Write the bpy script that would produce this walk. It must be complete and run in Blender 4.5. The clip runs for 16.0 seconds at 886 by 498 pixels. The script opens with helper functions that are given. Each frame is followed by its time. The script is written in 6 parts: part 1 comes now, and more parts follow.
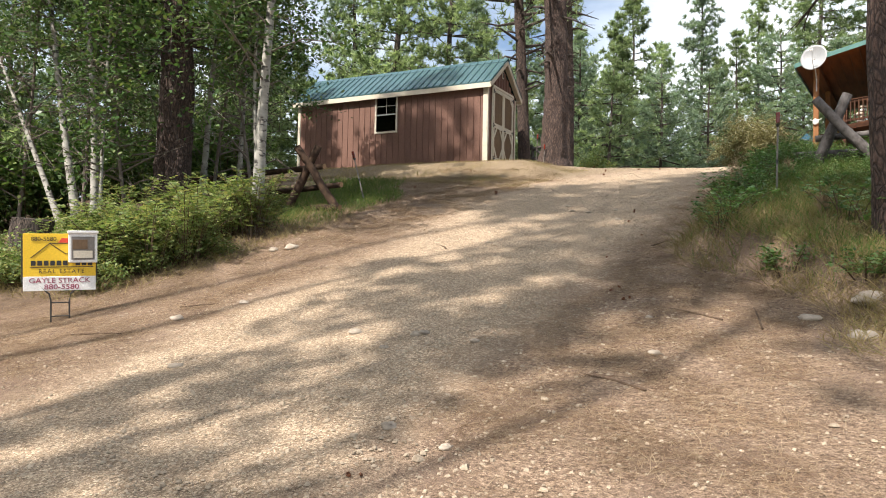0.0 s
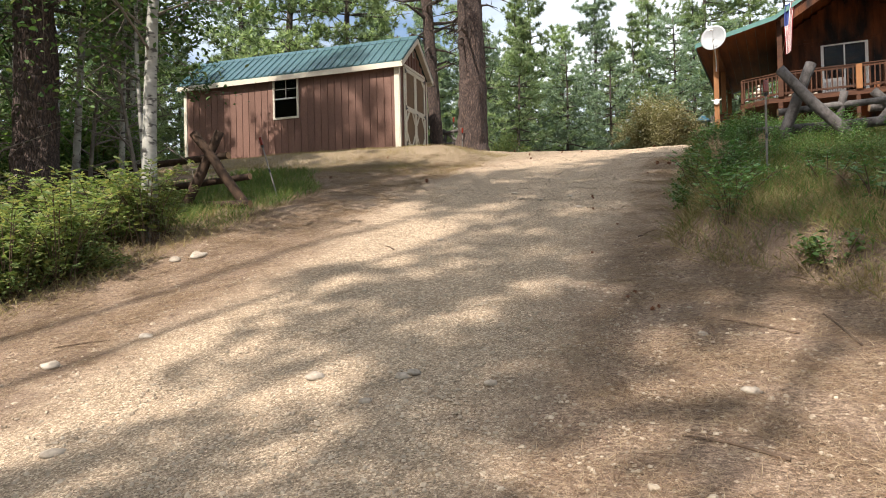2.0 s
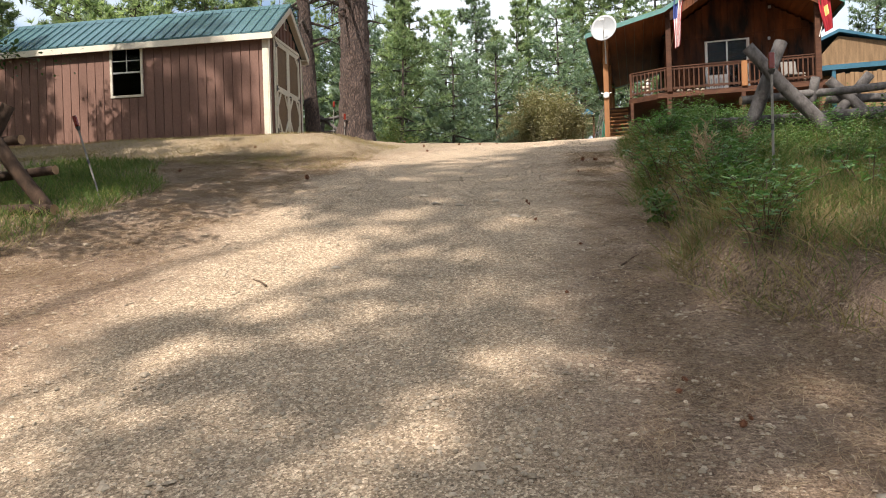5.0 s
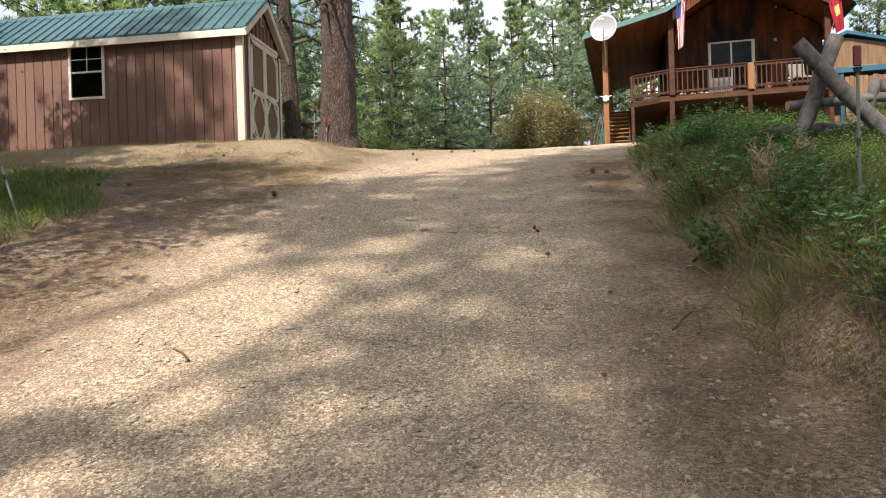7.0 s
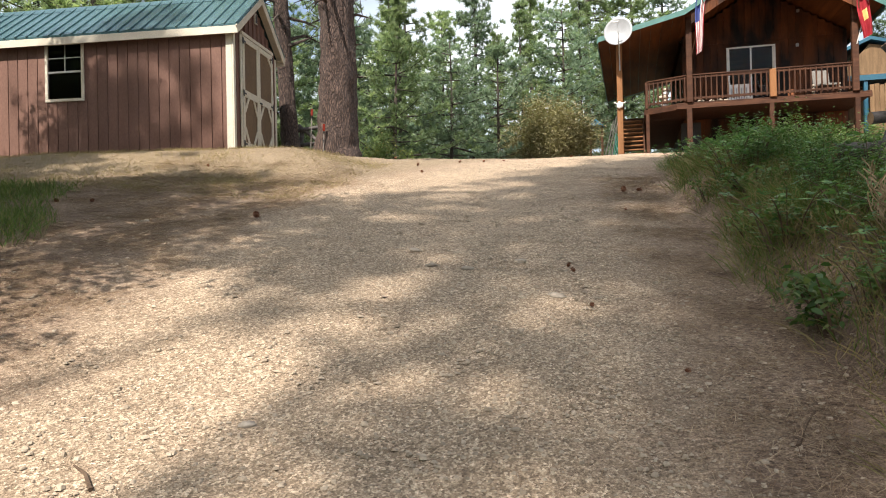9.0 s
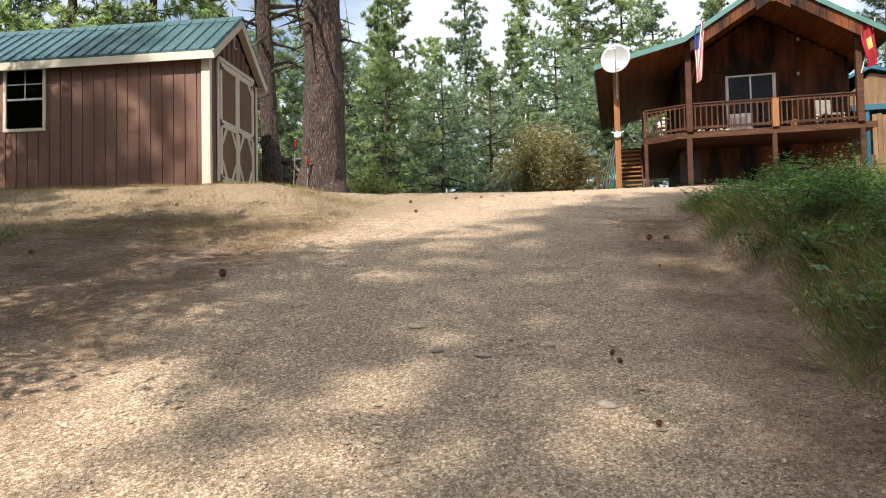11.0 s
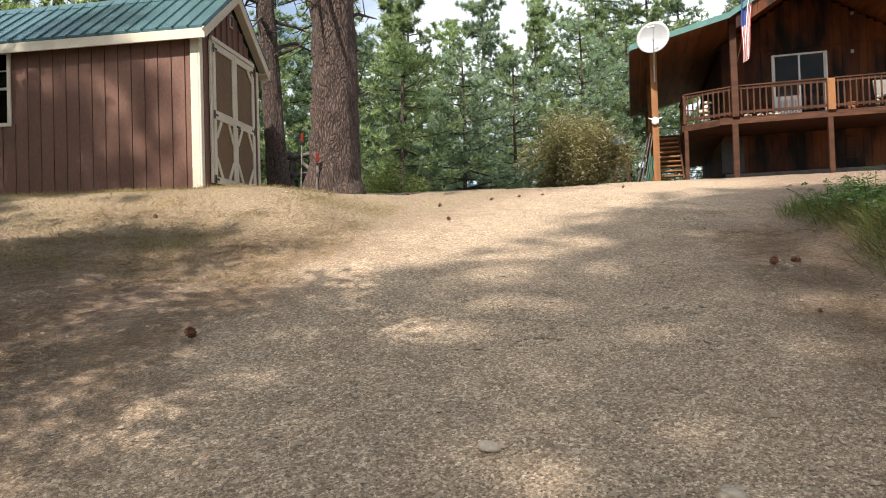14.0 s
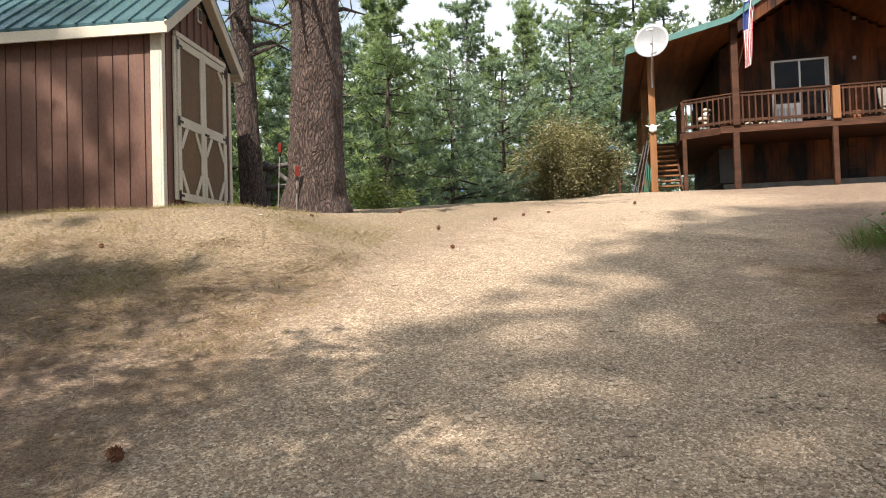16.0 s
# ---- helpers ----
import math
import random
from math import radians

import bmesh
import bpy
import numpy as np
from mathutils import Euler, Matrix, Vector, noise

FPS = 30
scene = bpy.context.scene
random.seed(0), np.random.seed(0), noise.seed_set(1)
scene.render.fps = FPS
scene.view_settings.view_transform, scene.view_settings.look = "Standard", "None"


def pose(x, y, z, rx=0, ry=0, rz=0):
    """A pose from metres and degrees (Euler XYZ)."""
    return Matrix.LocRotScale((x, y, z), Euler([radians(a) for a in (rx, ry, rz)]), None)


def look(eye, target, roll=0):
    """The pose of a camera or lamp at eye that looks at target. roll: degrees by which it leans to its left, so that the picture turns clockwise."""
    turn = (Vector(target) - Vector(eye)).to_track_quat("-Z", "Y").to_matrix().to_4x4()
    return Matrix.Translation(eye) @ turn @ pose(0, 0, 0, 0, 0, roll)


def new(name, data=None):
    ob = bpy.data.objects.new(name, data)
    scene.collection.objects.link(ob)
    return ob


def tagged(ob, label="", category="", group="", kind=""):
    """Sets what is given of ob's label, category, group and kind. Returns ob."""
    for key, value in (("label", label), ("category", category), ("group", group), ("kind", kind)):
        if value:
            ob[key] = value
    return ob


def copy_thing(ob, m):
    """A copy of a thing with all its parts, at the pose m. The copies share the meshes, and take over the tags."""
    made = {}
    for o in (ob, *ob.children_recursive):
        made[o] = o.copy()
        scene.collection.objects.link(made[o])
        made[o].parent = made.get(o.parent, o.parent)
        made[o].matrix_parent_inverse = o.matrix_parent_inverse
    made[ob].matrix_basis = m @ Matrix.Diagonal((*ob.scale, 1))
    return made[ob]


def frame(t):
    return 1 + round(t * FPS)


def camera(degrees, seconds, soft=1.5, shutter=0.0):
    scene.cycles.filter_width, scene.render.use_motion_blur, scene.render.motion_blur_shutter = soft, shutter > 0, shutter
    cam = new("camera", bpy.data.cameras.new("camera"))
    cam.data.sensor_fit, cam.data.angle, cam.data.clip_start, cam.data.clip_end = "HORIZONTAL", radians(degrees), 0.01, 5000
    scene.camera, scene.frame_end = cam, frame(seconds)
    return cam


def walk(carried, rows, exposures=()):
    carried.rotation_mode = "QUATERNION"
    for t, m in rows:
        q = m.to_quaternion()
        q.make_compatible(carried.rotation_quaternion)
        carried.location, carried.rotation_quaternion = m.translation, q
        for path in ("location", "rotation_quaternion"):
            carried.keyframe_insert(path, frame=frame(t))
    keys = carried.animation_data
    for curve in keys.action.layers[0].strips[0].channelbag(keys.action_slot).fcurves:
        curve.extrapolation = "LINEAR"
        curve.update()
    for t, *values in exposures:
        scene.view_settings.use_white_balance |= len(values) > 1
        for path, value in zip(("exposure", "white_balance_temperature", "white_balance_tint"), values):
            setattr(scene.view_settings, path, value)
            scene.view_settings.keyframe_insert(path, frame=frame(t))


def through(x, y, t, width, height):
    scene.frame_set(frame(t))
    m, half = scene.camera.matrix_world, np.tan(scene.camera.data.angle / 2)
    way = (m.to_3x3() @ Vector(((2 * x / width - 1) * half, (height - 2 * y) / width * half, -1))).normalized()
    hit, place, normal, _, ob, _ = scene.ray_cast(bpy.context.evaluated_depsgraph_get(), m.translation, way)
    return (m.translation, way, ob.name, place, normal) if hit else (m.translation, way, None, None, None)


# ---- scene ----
cam = camera(63.0, 16.0, soft=1.0)
PATH = [
    (0, (2.247, -0.805, -0.109), (1.329, 0.971, -0.05), 1.2),
    (0.5, (1.944, -0.561, -0.067), (1.128, 1.265, -0.017), 0.7),
    (1, (1.639, -0.291, -0.058), (0.902, 1.568, -0.028), 0.4),
    (1.5, (1.3, 0.058, 0.004), (0.601, 1.932, 0.031), 0.0),
    (2, (0.978, 0.353, 0.053), (0.336, 2.247, 0.082), -1.4),
    (2.5, (0.778, 0.69, 0.062), (0.198, 2.604, 0.077), -1.7),
    (3, (0.603, 1.08, 0.118), (0.081, 3.011, 0.123), -1.7),
    (3.5, (0.416, 1.449, 0.188), (-0.019, 3.401, 0.189), -1.5),
    (4, (0.3, 1.839, 0.217), (-0.076, 3.804, 0.211), -1.6),
    (4.5, (0.176, 2.243, 0.303), (-0.182, 4.211, 0.298), -1.5),
    (5, (0.006, 2.637, 0.406), (-0.293, 4.615, 0.402), -1.8),
    (5.2, (-0.028, 2.775, 0.426), (-0.295, 4.757, 0.421), -2.0),
    (7.3, (-0.195, 4.177, 0.746), (-0.477, 6.157, 0.748), -1.6),
    (7.5, (-0.216, 4.29, 0.769), (-0.509, 6.268, 0.767), -1.6),
    (8, (-0.328, 4.586, 0.824), (-0.637, 6.562, 0.83), -1.6),
    (8.5, (-0.389, 4.855, 0.912), (-0.685, 6.833, 0.923), -1.7),
    (9, (-0.405, 5.17, 0.971), (-0.688, 7.15, 0.985), -1.2),
    (9.5, (-0.461, 5.444, 1.038), (-0.73, 7.426, 1.074), -1.0),
    (9.7, (-0.507, 5.554, 1.082), (-0.77, 7.535, 1.143), -1.0),
    (11.8, (-0.765, 6.713, 1.374), (-1.007, 8.696, 1.457), -1.1),
    (12, (-0.794, 6.842, 1.386), (-1.037, 8.826, 1.468), -1.0),
    (12.5, (-0.845, 7.182, 1.476), (-1.094, 9.165, 1.55), -1.0),
    (13, (-1.006, 7.444, 1.541), (-1.264, 9.426, 1.614), -1.3),
    (13.5, (-1.158, 7.714, 1.654), (-1.428, 9.695, 1.719), -1.8),
    (14, (-1.2, 8.039, 1.707), (-1.483, 10.018, 1.759), -1.8),
    (14.5, (-1.264, 8.295, 1.79), (-1.55, 10.274, 1.824), -1.8),
    (15, (-1.416, 8.608, 1.905), (-1.689, 10.588, 1.962), -1.8),
    (15.5, (-1.526, 8.914, 1.939), (-1.767, 10.899, 1.999), -1.8),
    (16, (-1.612, 9.228, 2.051), (-1.834, 11.215, 2.109), -1.7),
]
walk(cam, [(t, look(eye, target, roll)) for t, eye, target, roll in PATH])

# ---------------------------------------------------------------- light
SUN_FROM = Vector((-0.40, -1.0, 1.30)).normalized()
sun = new("sun", bpy.data.lights.new("sun", "SUN"))
sun.data.energy, sun.data.angle, sun.data.color = 5.0, radians(0.53), (1.0, 0.915, 0.83)
sun.matrix_world = look(SUN_FROM * 50, (0, 0, 0))
world = bpy.data.worlds.new("world")
scene.world = world
world.use_nodes = True
wn = world.node_tree
sky = wn.nodes.new("ShaderNodeTexSky")
sky.sky_type, sky.sun_disc = "NISHITA", False
sky.sun_elevation = math.asin(SUN_FROM.z)
sky.sun_rotation = math.atan2(SUN_FROM.x, SUN_FROM.y)
sky.dust_density, sky.air_density = 2.5, 1.0
# thin bright cloud over the blue
wco = wn.nodes.new("ShaderNodeTexCoord")
wmap = wn.nodes.new("ShaderNodeMapping")
wmap.inputs["Scale"].default_value = (1, 1, 2.6)
wnoise = wn.nodes.new("ShaderNodeTexNoise")
wnoise.inputs["Scale"].default_value, wnoise.inputs["Detail"].default_value = 2.2, 6
wn.links.new(wco.outputs["Generated"], wmap.inputs[0])
wn.links.new(wmap.outputs[0], wnoise.inputs[0])
wramp = wn.nodes.new("ShaderNodeValToRGB")
wramp.color_ramp.elements[0].position, wramp.color_ramp.elements[1].position = 0.36, 0.6
wn.links.new(wnoise.outputs[0], wramp.inputs[0])
wmix = wn.nodes.new("ShaderNodeMix")
wmix.data_type = "RGBA"
wn.links.new(wramp.outputs[0], wmix.inputs[0])
wn.links.new(sky.outputs[0], wmix.inputs[6])
wmix.inputs[7].default_value = (7.2, 7.6, 8.0, 1)
wn.links.new(wmix.outputs[2], wn.nodes["Background"].inputs[0])
wn.nodes["Background"].inputs[1].default_value = 0.096
scene.view_settings.exposure = 1.03

# ---------------------------------------------------------------- materials


def tree_of(name):
    m = bpy.data.materials.new(name)
    m.use_nodes = True
    n = m.node_tree
    return m, n, n.nodes["Principled BSDF"]


def noise_at(n, scale, detail=5, stretch=(1, 1, 1), rough=0.6, source="Object"):
    co = n.nodes.new("ShaderNodeTexCoord")
    mp = n.nodes.new("ShaderNodeMapping")
    mp.inputs["Scale"].default_value = stretch
    tx = n.nodes.new("ShaderNodeTexNoise")
    tx.inputs["Scale"].default_value, tx.inputs["Detail"].default_value = scale, detail
    tx.inputs["Roughness"].default_value = rough
    n.links.new(co.outputs[source], mp.inputs[0])
    n.links.new(mp.outputs[0], tx.inputs[0])
    return tx.outputs[0]


def ramp(n, fac, stops):
    r = n.nodes.new("ShaderNodeValToRGB")
    while len(r.color_ramp.elements) < len(stops):
        r.color_ramp.elements.new(0.5)
    for e, (p, c) in zip(r.color_ramp.elements, stops):
        e.position, e.color = p, (*c, 1) if len(c) == 3 else c
    n.links.new(fac, r.inputs[0])
    return r.outputs[0]


def blend(n, fac, a, b, mode="MIX"):
    x = n.nodes.new("ShaderNodeMix")
    x.data_type, x.blend_type = "RGBA", mode
    for sock, v in ((x.inputs[0], fac), (x.inputs[6], a), (x.inputs[7], b)):
        if isinstance(v, (int, float)):
            sock.default_value = v
        elif isinstance(v, tuple):
            sock.default_value = (*v, 1)
        else:
            n.links.new(v, sock)
    return x.outputs[2]


def bumped(n, bsdf, height, strength, distance=0.01):
    b = n.nodes.new("ShaderNodeBump")
    b.inputs["Strength"].default_value, b.inputs["Distance"].default_value = strength, distance
    n.links.new(height, b.inputs["Height"])
    n.links.new(b.outputs[0], bsdf.inputs["Normal"])


def vary(n, colour, amount, island=False):
    """Each object (or each loose piece) a little lighter or darker."""
    src = n.nodes.new("ShaderNodeNewGeometry" if island else "ShaderNodeObjectInfo")
    out = src.outputs["Random Per Island"] if island else src.outputs["Random"]
    return blend(n, 1.0, colour, ramp(n, out, [(0, (1 - amount,) * 3), (1, (1 + amount * 0.4,) * 3)]), "MULTIPLY")


def surface(name, dark, light, scale=6, stretch=(1, 1, 1), rough=0.8, bump=0.3, fine=60, metal=0.0, spread=0.0, island=False, dist=0.01, lo=0.3, hi=0.7):
    """Two tones broken up at a coarse and a fine scale."""
    m, n, b = tree_of(name)
    coarse = noise_at(n, scale, 4, stretch)
    grain = noise_at(n, fine, 6, stretch)
    c = ramp(n, coarse, [(lo, dark), (hi, light)])
    g = ramp(n, grain, [(0.3, (0.72,) * 3), (0.7, (1.1,) * 3)])
    c = blend(n, 0.8, c, g, "MULTIPLY")
    if spread:
        c = vary(n, c, spread, island)
    n.links.new(c, b.inputs["Base Color"])
    b.inputs["Roughness"].default_value, b.inputs["Metallic"].default_value = rough, metal
    b.inputs["Specular IOR Level"].default_value = 0.18 if rough > 0.55 else 0.5
    if bump:
        bumped(n, b, grain, bump, dist)
    return m


def leafy(name, tones, through=0.35, rough=0.55, patch=0.8):
    """Leaves: a tone for each loose leaf, with broad patches; some light passes through."""
    m, n, b = tree_of(name)
    geo = n.nodes.new("ShaderNodeNewGeometry")
    c = ramp(n, geo.outputs["Random Per Island"], [(i / (len(tones) - 1), t) for i, t in enumerate(tones)])
    c = blend(n, 0.9, c, ramp(n, noise_at(n, patch, 3), [(0.3, (0.6,) * 3), (0.7, (1.15,) * 3)]), "MULTIPLY")
    c = vary(n, c, 0.25)
    n.links.new(c, b.inputs["Base Color"])
    b.inputs["Roughness"].default_value = rough
    b.inputs["Specular IOR Level"].default_value = 0.25
    t = n.nodes.new("ShaderNodeBsdfTranslucent")
    n.links.new(blend(n, 1.0, c, (1.15, 1.2, 0.72), "MULTIPLY"), t.inputs[0])
    mx = n.nodes.new("ShaderNodeMixShader")
    mx.inputs[0].default_value = through
    n.links.new(b.outputs[0], mx.inputs[1])
    n.links.new(t.outputs[0], mx.inputs[2])
    n.links.new(mx.outputs[0], n.nodes["Material Output"].inputs[0])
    return m


def bark(name, groove, plate, flake, scale=5.0, depth=0.06):
    m, n, b = tree_of(name)
    co = n.nodes.new("ShaderNodeTexCoord")
    mp = n.nodes.new("ShaderNodeMapping")
    mp.inputs["Scale"].default_value = (1, 1, 0.3)
    n.links.new(co.outputs["Object"], mp.inputs[0])
    wob = n.nodes.new("ShaderNodeTexNoise")
    wob.inputs["Scale"].default_value = 6
    add = n.nodes.new("ShaderNodeVectorMath")
    add.operation = "MULTIPLY_ADD"
    add.inputs[1].default_value = (0.2, 0.2, 0.2)
    n.links.new(mp.outputs[0], wob.inputs[0])
    n.links.new(wob.outputs[1], add.inputs[0])
    n.links.new(mp.outputs[0], add.inputs[2])
    vo = n.nodes.new("ShaderNodeTexVoronoi")
    vo.feature = "DISTANCE_TO_EDGE"
    vo.inputs["Scale"].default_value = scale * 5.2
    n.links.new(add.outputs[0], vo.inputs[0])
    h = ramp(n, vo.outputs[0], [(0.0, (0, 0, 0)), (0.2, (1, 1, 1))])
    fine = noise_at(n, 38, 8, (1, 1, 0.3), 0.75)
    c = blend(n, h, groove, ramp(n, fine, [(0.36, groove), (0.48, plate), (0.64, flake)]))
    n.links.new(vary(n, c, 0.15), b.inputs["Base Color"])
    b.inputs["Roughness"].default_value = 0.95
    hh = n.nodes.new("ShaderNodeMath")
    hh.operation = "MULTIPLY_ADD"
    hh.inputs[1].default_value = 1.3
    n.links.new(fine, hh.inputs[0])
    n.links.new(h, hh.inputs[2])
    bumped(n, b, hh.outputs[0], 0.8, depth * 0.5)
    return m


def aspen_bark():
    m, n, b = tree_of("aspen_bark")
    base = ramp(n, noise_at(n, 5, 5, (1, 1, 2)), [(0.3, (0.17, 0.165, 0.145)), (0.7, (0.35, 0.34, 0.30))])
    scar = ramp(n, noise_at(n, 4.5, 3, (1.4, 1.4, 3.2), 0.5), [(0.56, (0, 0, 0)), (0.62, (1, 1, 1))])
    c = blend(n, scar, base, (0.05, 0.045, 0.04))
    n.links.new(c, b.inputs["Base Color"])
    b.inputs["Roughness"].default_value = 0.75
    bumped(n, b, noise_at(n, 30, 4, (1, 1, 3)), 0.4, 0.01)
    return m


def ground_material():
    """Gravel in the drive, needle litter beside it, straw and soil off it; the shares are mesh attributes."""
    m, n, b = tree_of("ground_soil")
    at = n.nodes.new("ShaderNodeAttribute")
    at.attribute_name = "cover"
    sep = n.nodes.new("ShaderNodeSeparateColor")
    n.links.new(at.outputs[0], sep.inputs[0])
    broad = noise_at(n, 0.7, 5)
    mid = noise_at(n, 5, 6)
    fine = noise_at(n, 120, 5, rough=0.7)
    co = n.nodes.new("ShaderNodeTexCoord")

    def grit(scale):
        v = n.nodes.new("ShaderNodeTexVoronoi")
        v.inputs["Scale"].default_value = scale
        n.links.new(co.outputs["Object"], v.inputs[0])
        return v
    speck, lump = grit(84), grit(44)
    sand = ramp(n, mid, [(0.3, (0.265, 0.196, 0.132)), (0.7, (0.40, 0.305, 0.21))])
    stone = ramp(n, speck.outputs[1], [(0.15, (0.125, 0.09, 0.06)), (0.40, (0.268, 0.198, 0.135)), (0.66, (0.405, 0.31, 0.215)), (0.88, (0.66, 0.54, 0.395))])
    gravel = blend(n, 0.3, stone, sand)
    gravel = blend(n, 0.3, gravel, ramp(n, lump.outputs[1], [(0.2, (0.6,) * 3), (0.5, (0.95,) * 3), (0.8, (1.35,) * 3)]), "MULTIPLY")
    needle = noise_at(n, 30, 8, (1, 1.7, 1), rough=0.8)
    dirt = ramp(n, mid, [(0.3, (0.126, 0.086, 0.062)), (0.7, (0.216, 0.153, 0.112))])
    needles = ramp(n, needle, [(0.36, (0.056, 0.038, 0.028)), (0.47, (0.162, 0.112, 0.078)), (0.56, (0.285, 0.207, 0.145)), (0.68, (0.49, 0.385, 0.28))])
    drift = ramp(n, noise_at(n, 1.6, 6, (1.5, 0.8, 1), 0.65), [(0.33, (0, 0, 0)), (0.5, (1, 1, 1))])
    litter = blend(n, drift, dirt, needles)
    straw = ramp(n, needle, [(0.36, (0.085, 0.062, 0.042)), (0.5, (0.22, 0.166, 0.108)), (0.66, (0.41, 0.325, 0.215))])
    soil = ramp(n, mid, [(0.3, (0.085, 0.058, 0.04)), (0.7, (0.17, 0.12, 0.082))])

    def share(out):
        a = n.nodes.new("ShaderNodeMath")
        a.operation = "ADD"
        n.links.new(out, a.inputs[0])
        n.links.new(blend(n, 0.5, broad, mid), a.inputs[1])
        return ramp(n, a.outputs[0], [(0.62, (0, 0, 0)), (0.98, (1, 1, 1))])

    c = blend(n, share(sep.outputs[0]), litter, gravel)
    c = blend(n, share(sep.outputs[1]), c, straw)
    c = blend(n, share(sep.outputs[2]), c, soil)
    c = blend(n, 0.9, c, ramp(n, fine, [(0.36, (0.42,) * 3), (0.64, (1.4,) * 3)]), "MULTIPLY")
    n.links.new(c, b.inputs["Base Color"])
    b.inputs["Roughness"].default_value = 0.95
    b.inputs["Specular IOR Level"].default_value = 0.2
    bumped(n, b, blend(n, 0.5, fine, blend(n, 0.5, speck.outputs[0], lump.outputs[0])), 1.0, 0.016)
    return m


GROUND = ground_material()
SIDING = surface("brown_painted_siding", (0.146, 0.08, 0.06), (0.178, 0.1, 0.077), 1.5, (1, 1, 0.5), 0.6, 0.15, 40, spread=0.1)
DOOR_BROWN = surface("dull_olive_brown_paint", (0.13, 0.085, 0.05), (0.165, 0.11, 0.065), 2, (1, 1, 0.4), 0.6, 0.15, 40)
TAN = surface("tan_painted_trim", (0.50, 0.455, 0.365), (0.60, 0.55, 0.45), 3, (1, 1, 1), 0.6, 0.15, 50)
ROOF_GREEN = surface("green_roof_metal", (0.065, 0.135, 0.15), (0.085, 0.165, 0.182), 2, (1, 1, 1), 0.27, 0.03, 15, metal=0.45)
HOUSE_ROOF = surface("pale_green_roof_metal", (0.045, 0.13, 0.115), (0.07, 0.175, 0.155), 2, (1, 1, 1), 0.45, 0.04, 15)
BLUE_ROOF = surface("blue_roof_metal", (0.012, 0.07, 0.115), (0.022, 0.10, 0.15), 2, (1, 1, 1), 0.45, 0.04, 15)
BLACK = surface("black_iron", (0.012, 0.012, 0.012), (0.03, 0.028, 0.026), 9, rough=0.5, bump=0.1)
STAINED = surface("red_brown_stained_planks", (0.007, 0.0035, 0.0025), (0.155, 0.048, 0.013), 0.8, (1.6, 1.6, 0.5), 0.6, 0.3, 30, spread=0.28, lo=0.4, hi=0.68)
SOFFIT = surface("orange_stained_soffit", (0.09, 0.03, 0.010), (0.21, 0.075, 0.022), 1.5, (3, 0.4, 3), 0.6, 0.3, 30, spread=0.25)
DECK = surface("dark_stained_deck_timber", (0.034, 0.014, 0.008), (0.09, 0.039, 0.02), 3, (0.6, 3, 3), 0.65, 0.3, 40, spread=0.2)
POST = surface("orange_cedar_post", (0.17, 0.075, 0.03), (0.27, 0.13, 0.055), 2, (3, 3, 0.4), 0.7, 0.3, 40, spread=0.15)
GREYLOG = surface("weathered_grey_log", (0.045, 0.039, 0.036), (0.165, 0.15, 0.142), 7, (1.5, 1.5, 1), 0.9, 0.9, 45, spread=0.15)
BROWNLOG = surface("weathered_brown_log", (0.022, 0.015, 0.011), (0.075, 0.046, 0.03), 6, (2, 2, 1), 0.9, 0.9, 45, spread=0.2)
CUTWOOD = surface("sawn_log_end", (0.22, 0.13, 0.07), (0.36, 0.24, 0.14), 9, rough=0.9, bump=0.3)
PINE_BARK = bark("ponderosa_bark", (0.03, 0.02, 0.016), (0.082, 0.053, 0.042), (0.155, 0.103, 0.082))
DARK_BARK = bark("dark_conifer_bark", (0.025, 0.02, 0.016), (0.085, 0.062, 0.05), (0.15, 0.115, 0.095), 7, 0.03)
ASPEN = aspen_bark()
TWIG = surface("bare_grey_twig", (0.10, 0.085, 0.07), (0.22, 0.19, 0.165), 8, rough=0.9, bump=0.2)
BROWNTWIG = surface("brown_twig", (0.06, 0.04, 0.028), (0.13, 0.09, 0.06), 8, rough=0.9, bump=0.2)
NEEDLES = leafy("pine_needles", [(0.15, 0.215, 0.115), (0.235, 0.315, 0.175), (0.32, 0.405, 0.24), (0.41, 0.475, 0.30)], 0.5, 0.5, 0.5)
BLUE_NEEDLES = leafy("blue_green_needles", [(0.16, 0.235, 0.17), (0.25, 0.335, 0.26), (0.35, 0.43, 0.345)], 0.5, 0.5, 0.5)
ASPEN_LEAF = leafy("aspen_leaves", [(0.04, 0.085, 0.026), (0.07, 0.135, 0.042), (0.105, 0.175, 0.065), (0.15, 0.19, 0.07)], 0.3, 0.4, 0.9)
SHRUB_LEAF = leafy("shrub_leaves", [(0.055, 0.115, 0.032), (0.10, 0.185, 0.05), (0.15, 0.24, 0.08), (0.23, 0.28, 0.10)], 0.4, 0.45, 1.2)
ROSE_LEAF = leafy("wild_rose_leaves", [(0.05, 0.12, 0.045), (0.09, 0.19, 0.065), (0.14, 0.26, 0.085), (0.23, 0.34, 0.12)], 0.35, 0.4, 1.2)
SNOWBERRY = leafy("pale_shrub_leaves", [(0.12, 0.18, 0.065), (0.18, 0.25, 0.09), (0.25, 0.31, 0.125), (0.38, 0.34, 0.14)], 0.4, 0.5, 1.2)
TAN_LEAF = leafy("turning_shrub_leaves", [(0.22, 0.205, 0.11), (0.31, 0.285, 0.165), (0.42, 0.37, 0.22)], 0.35, 0.6, 1.0)
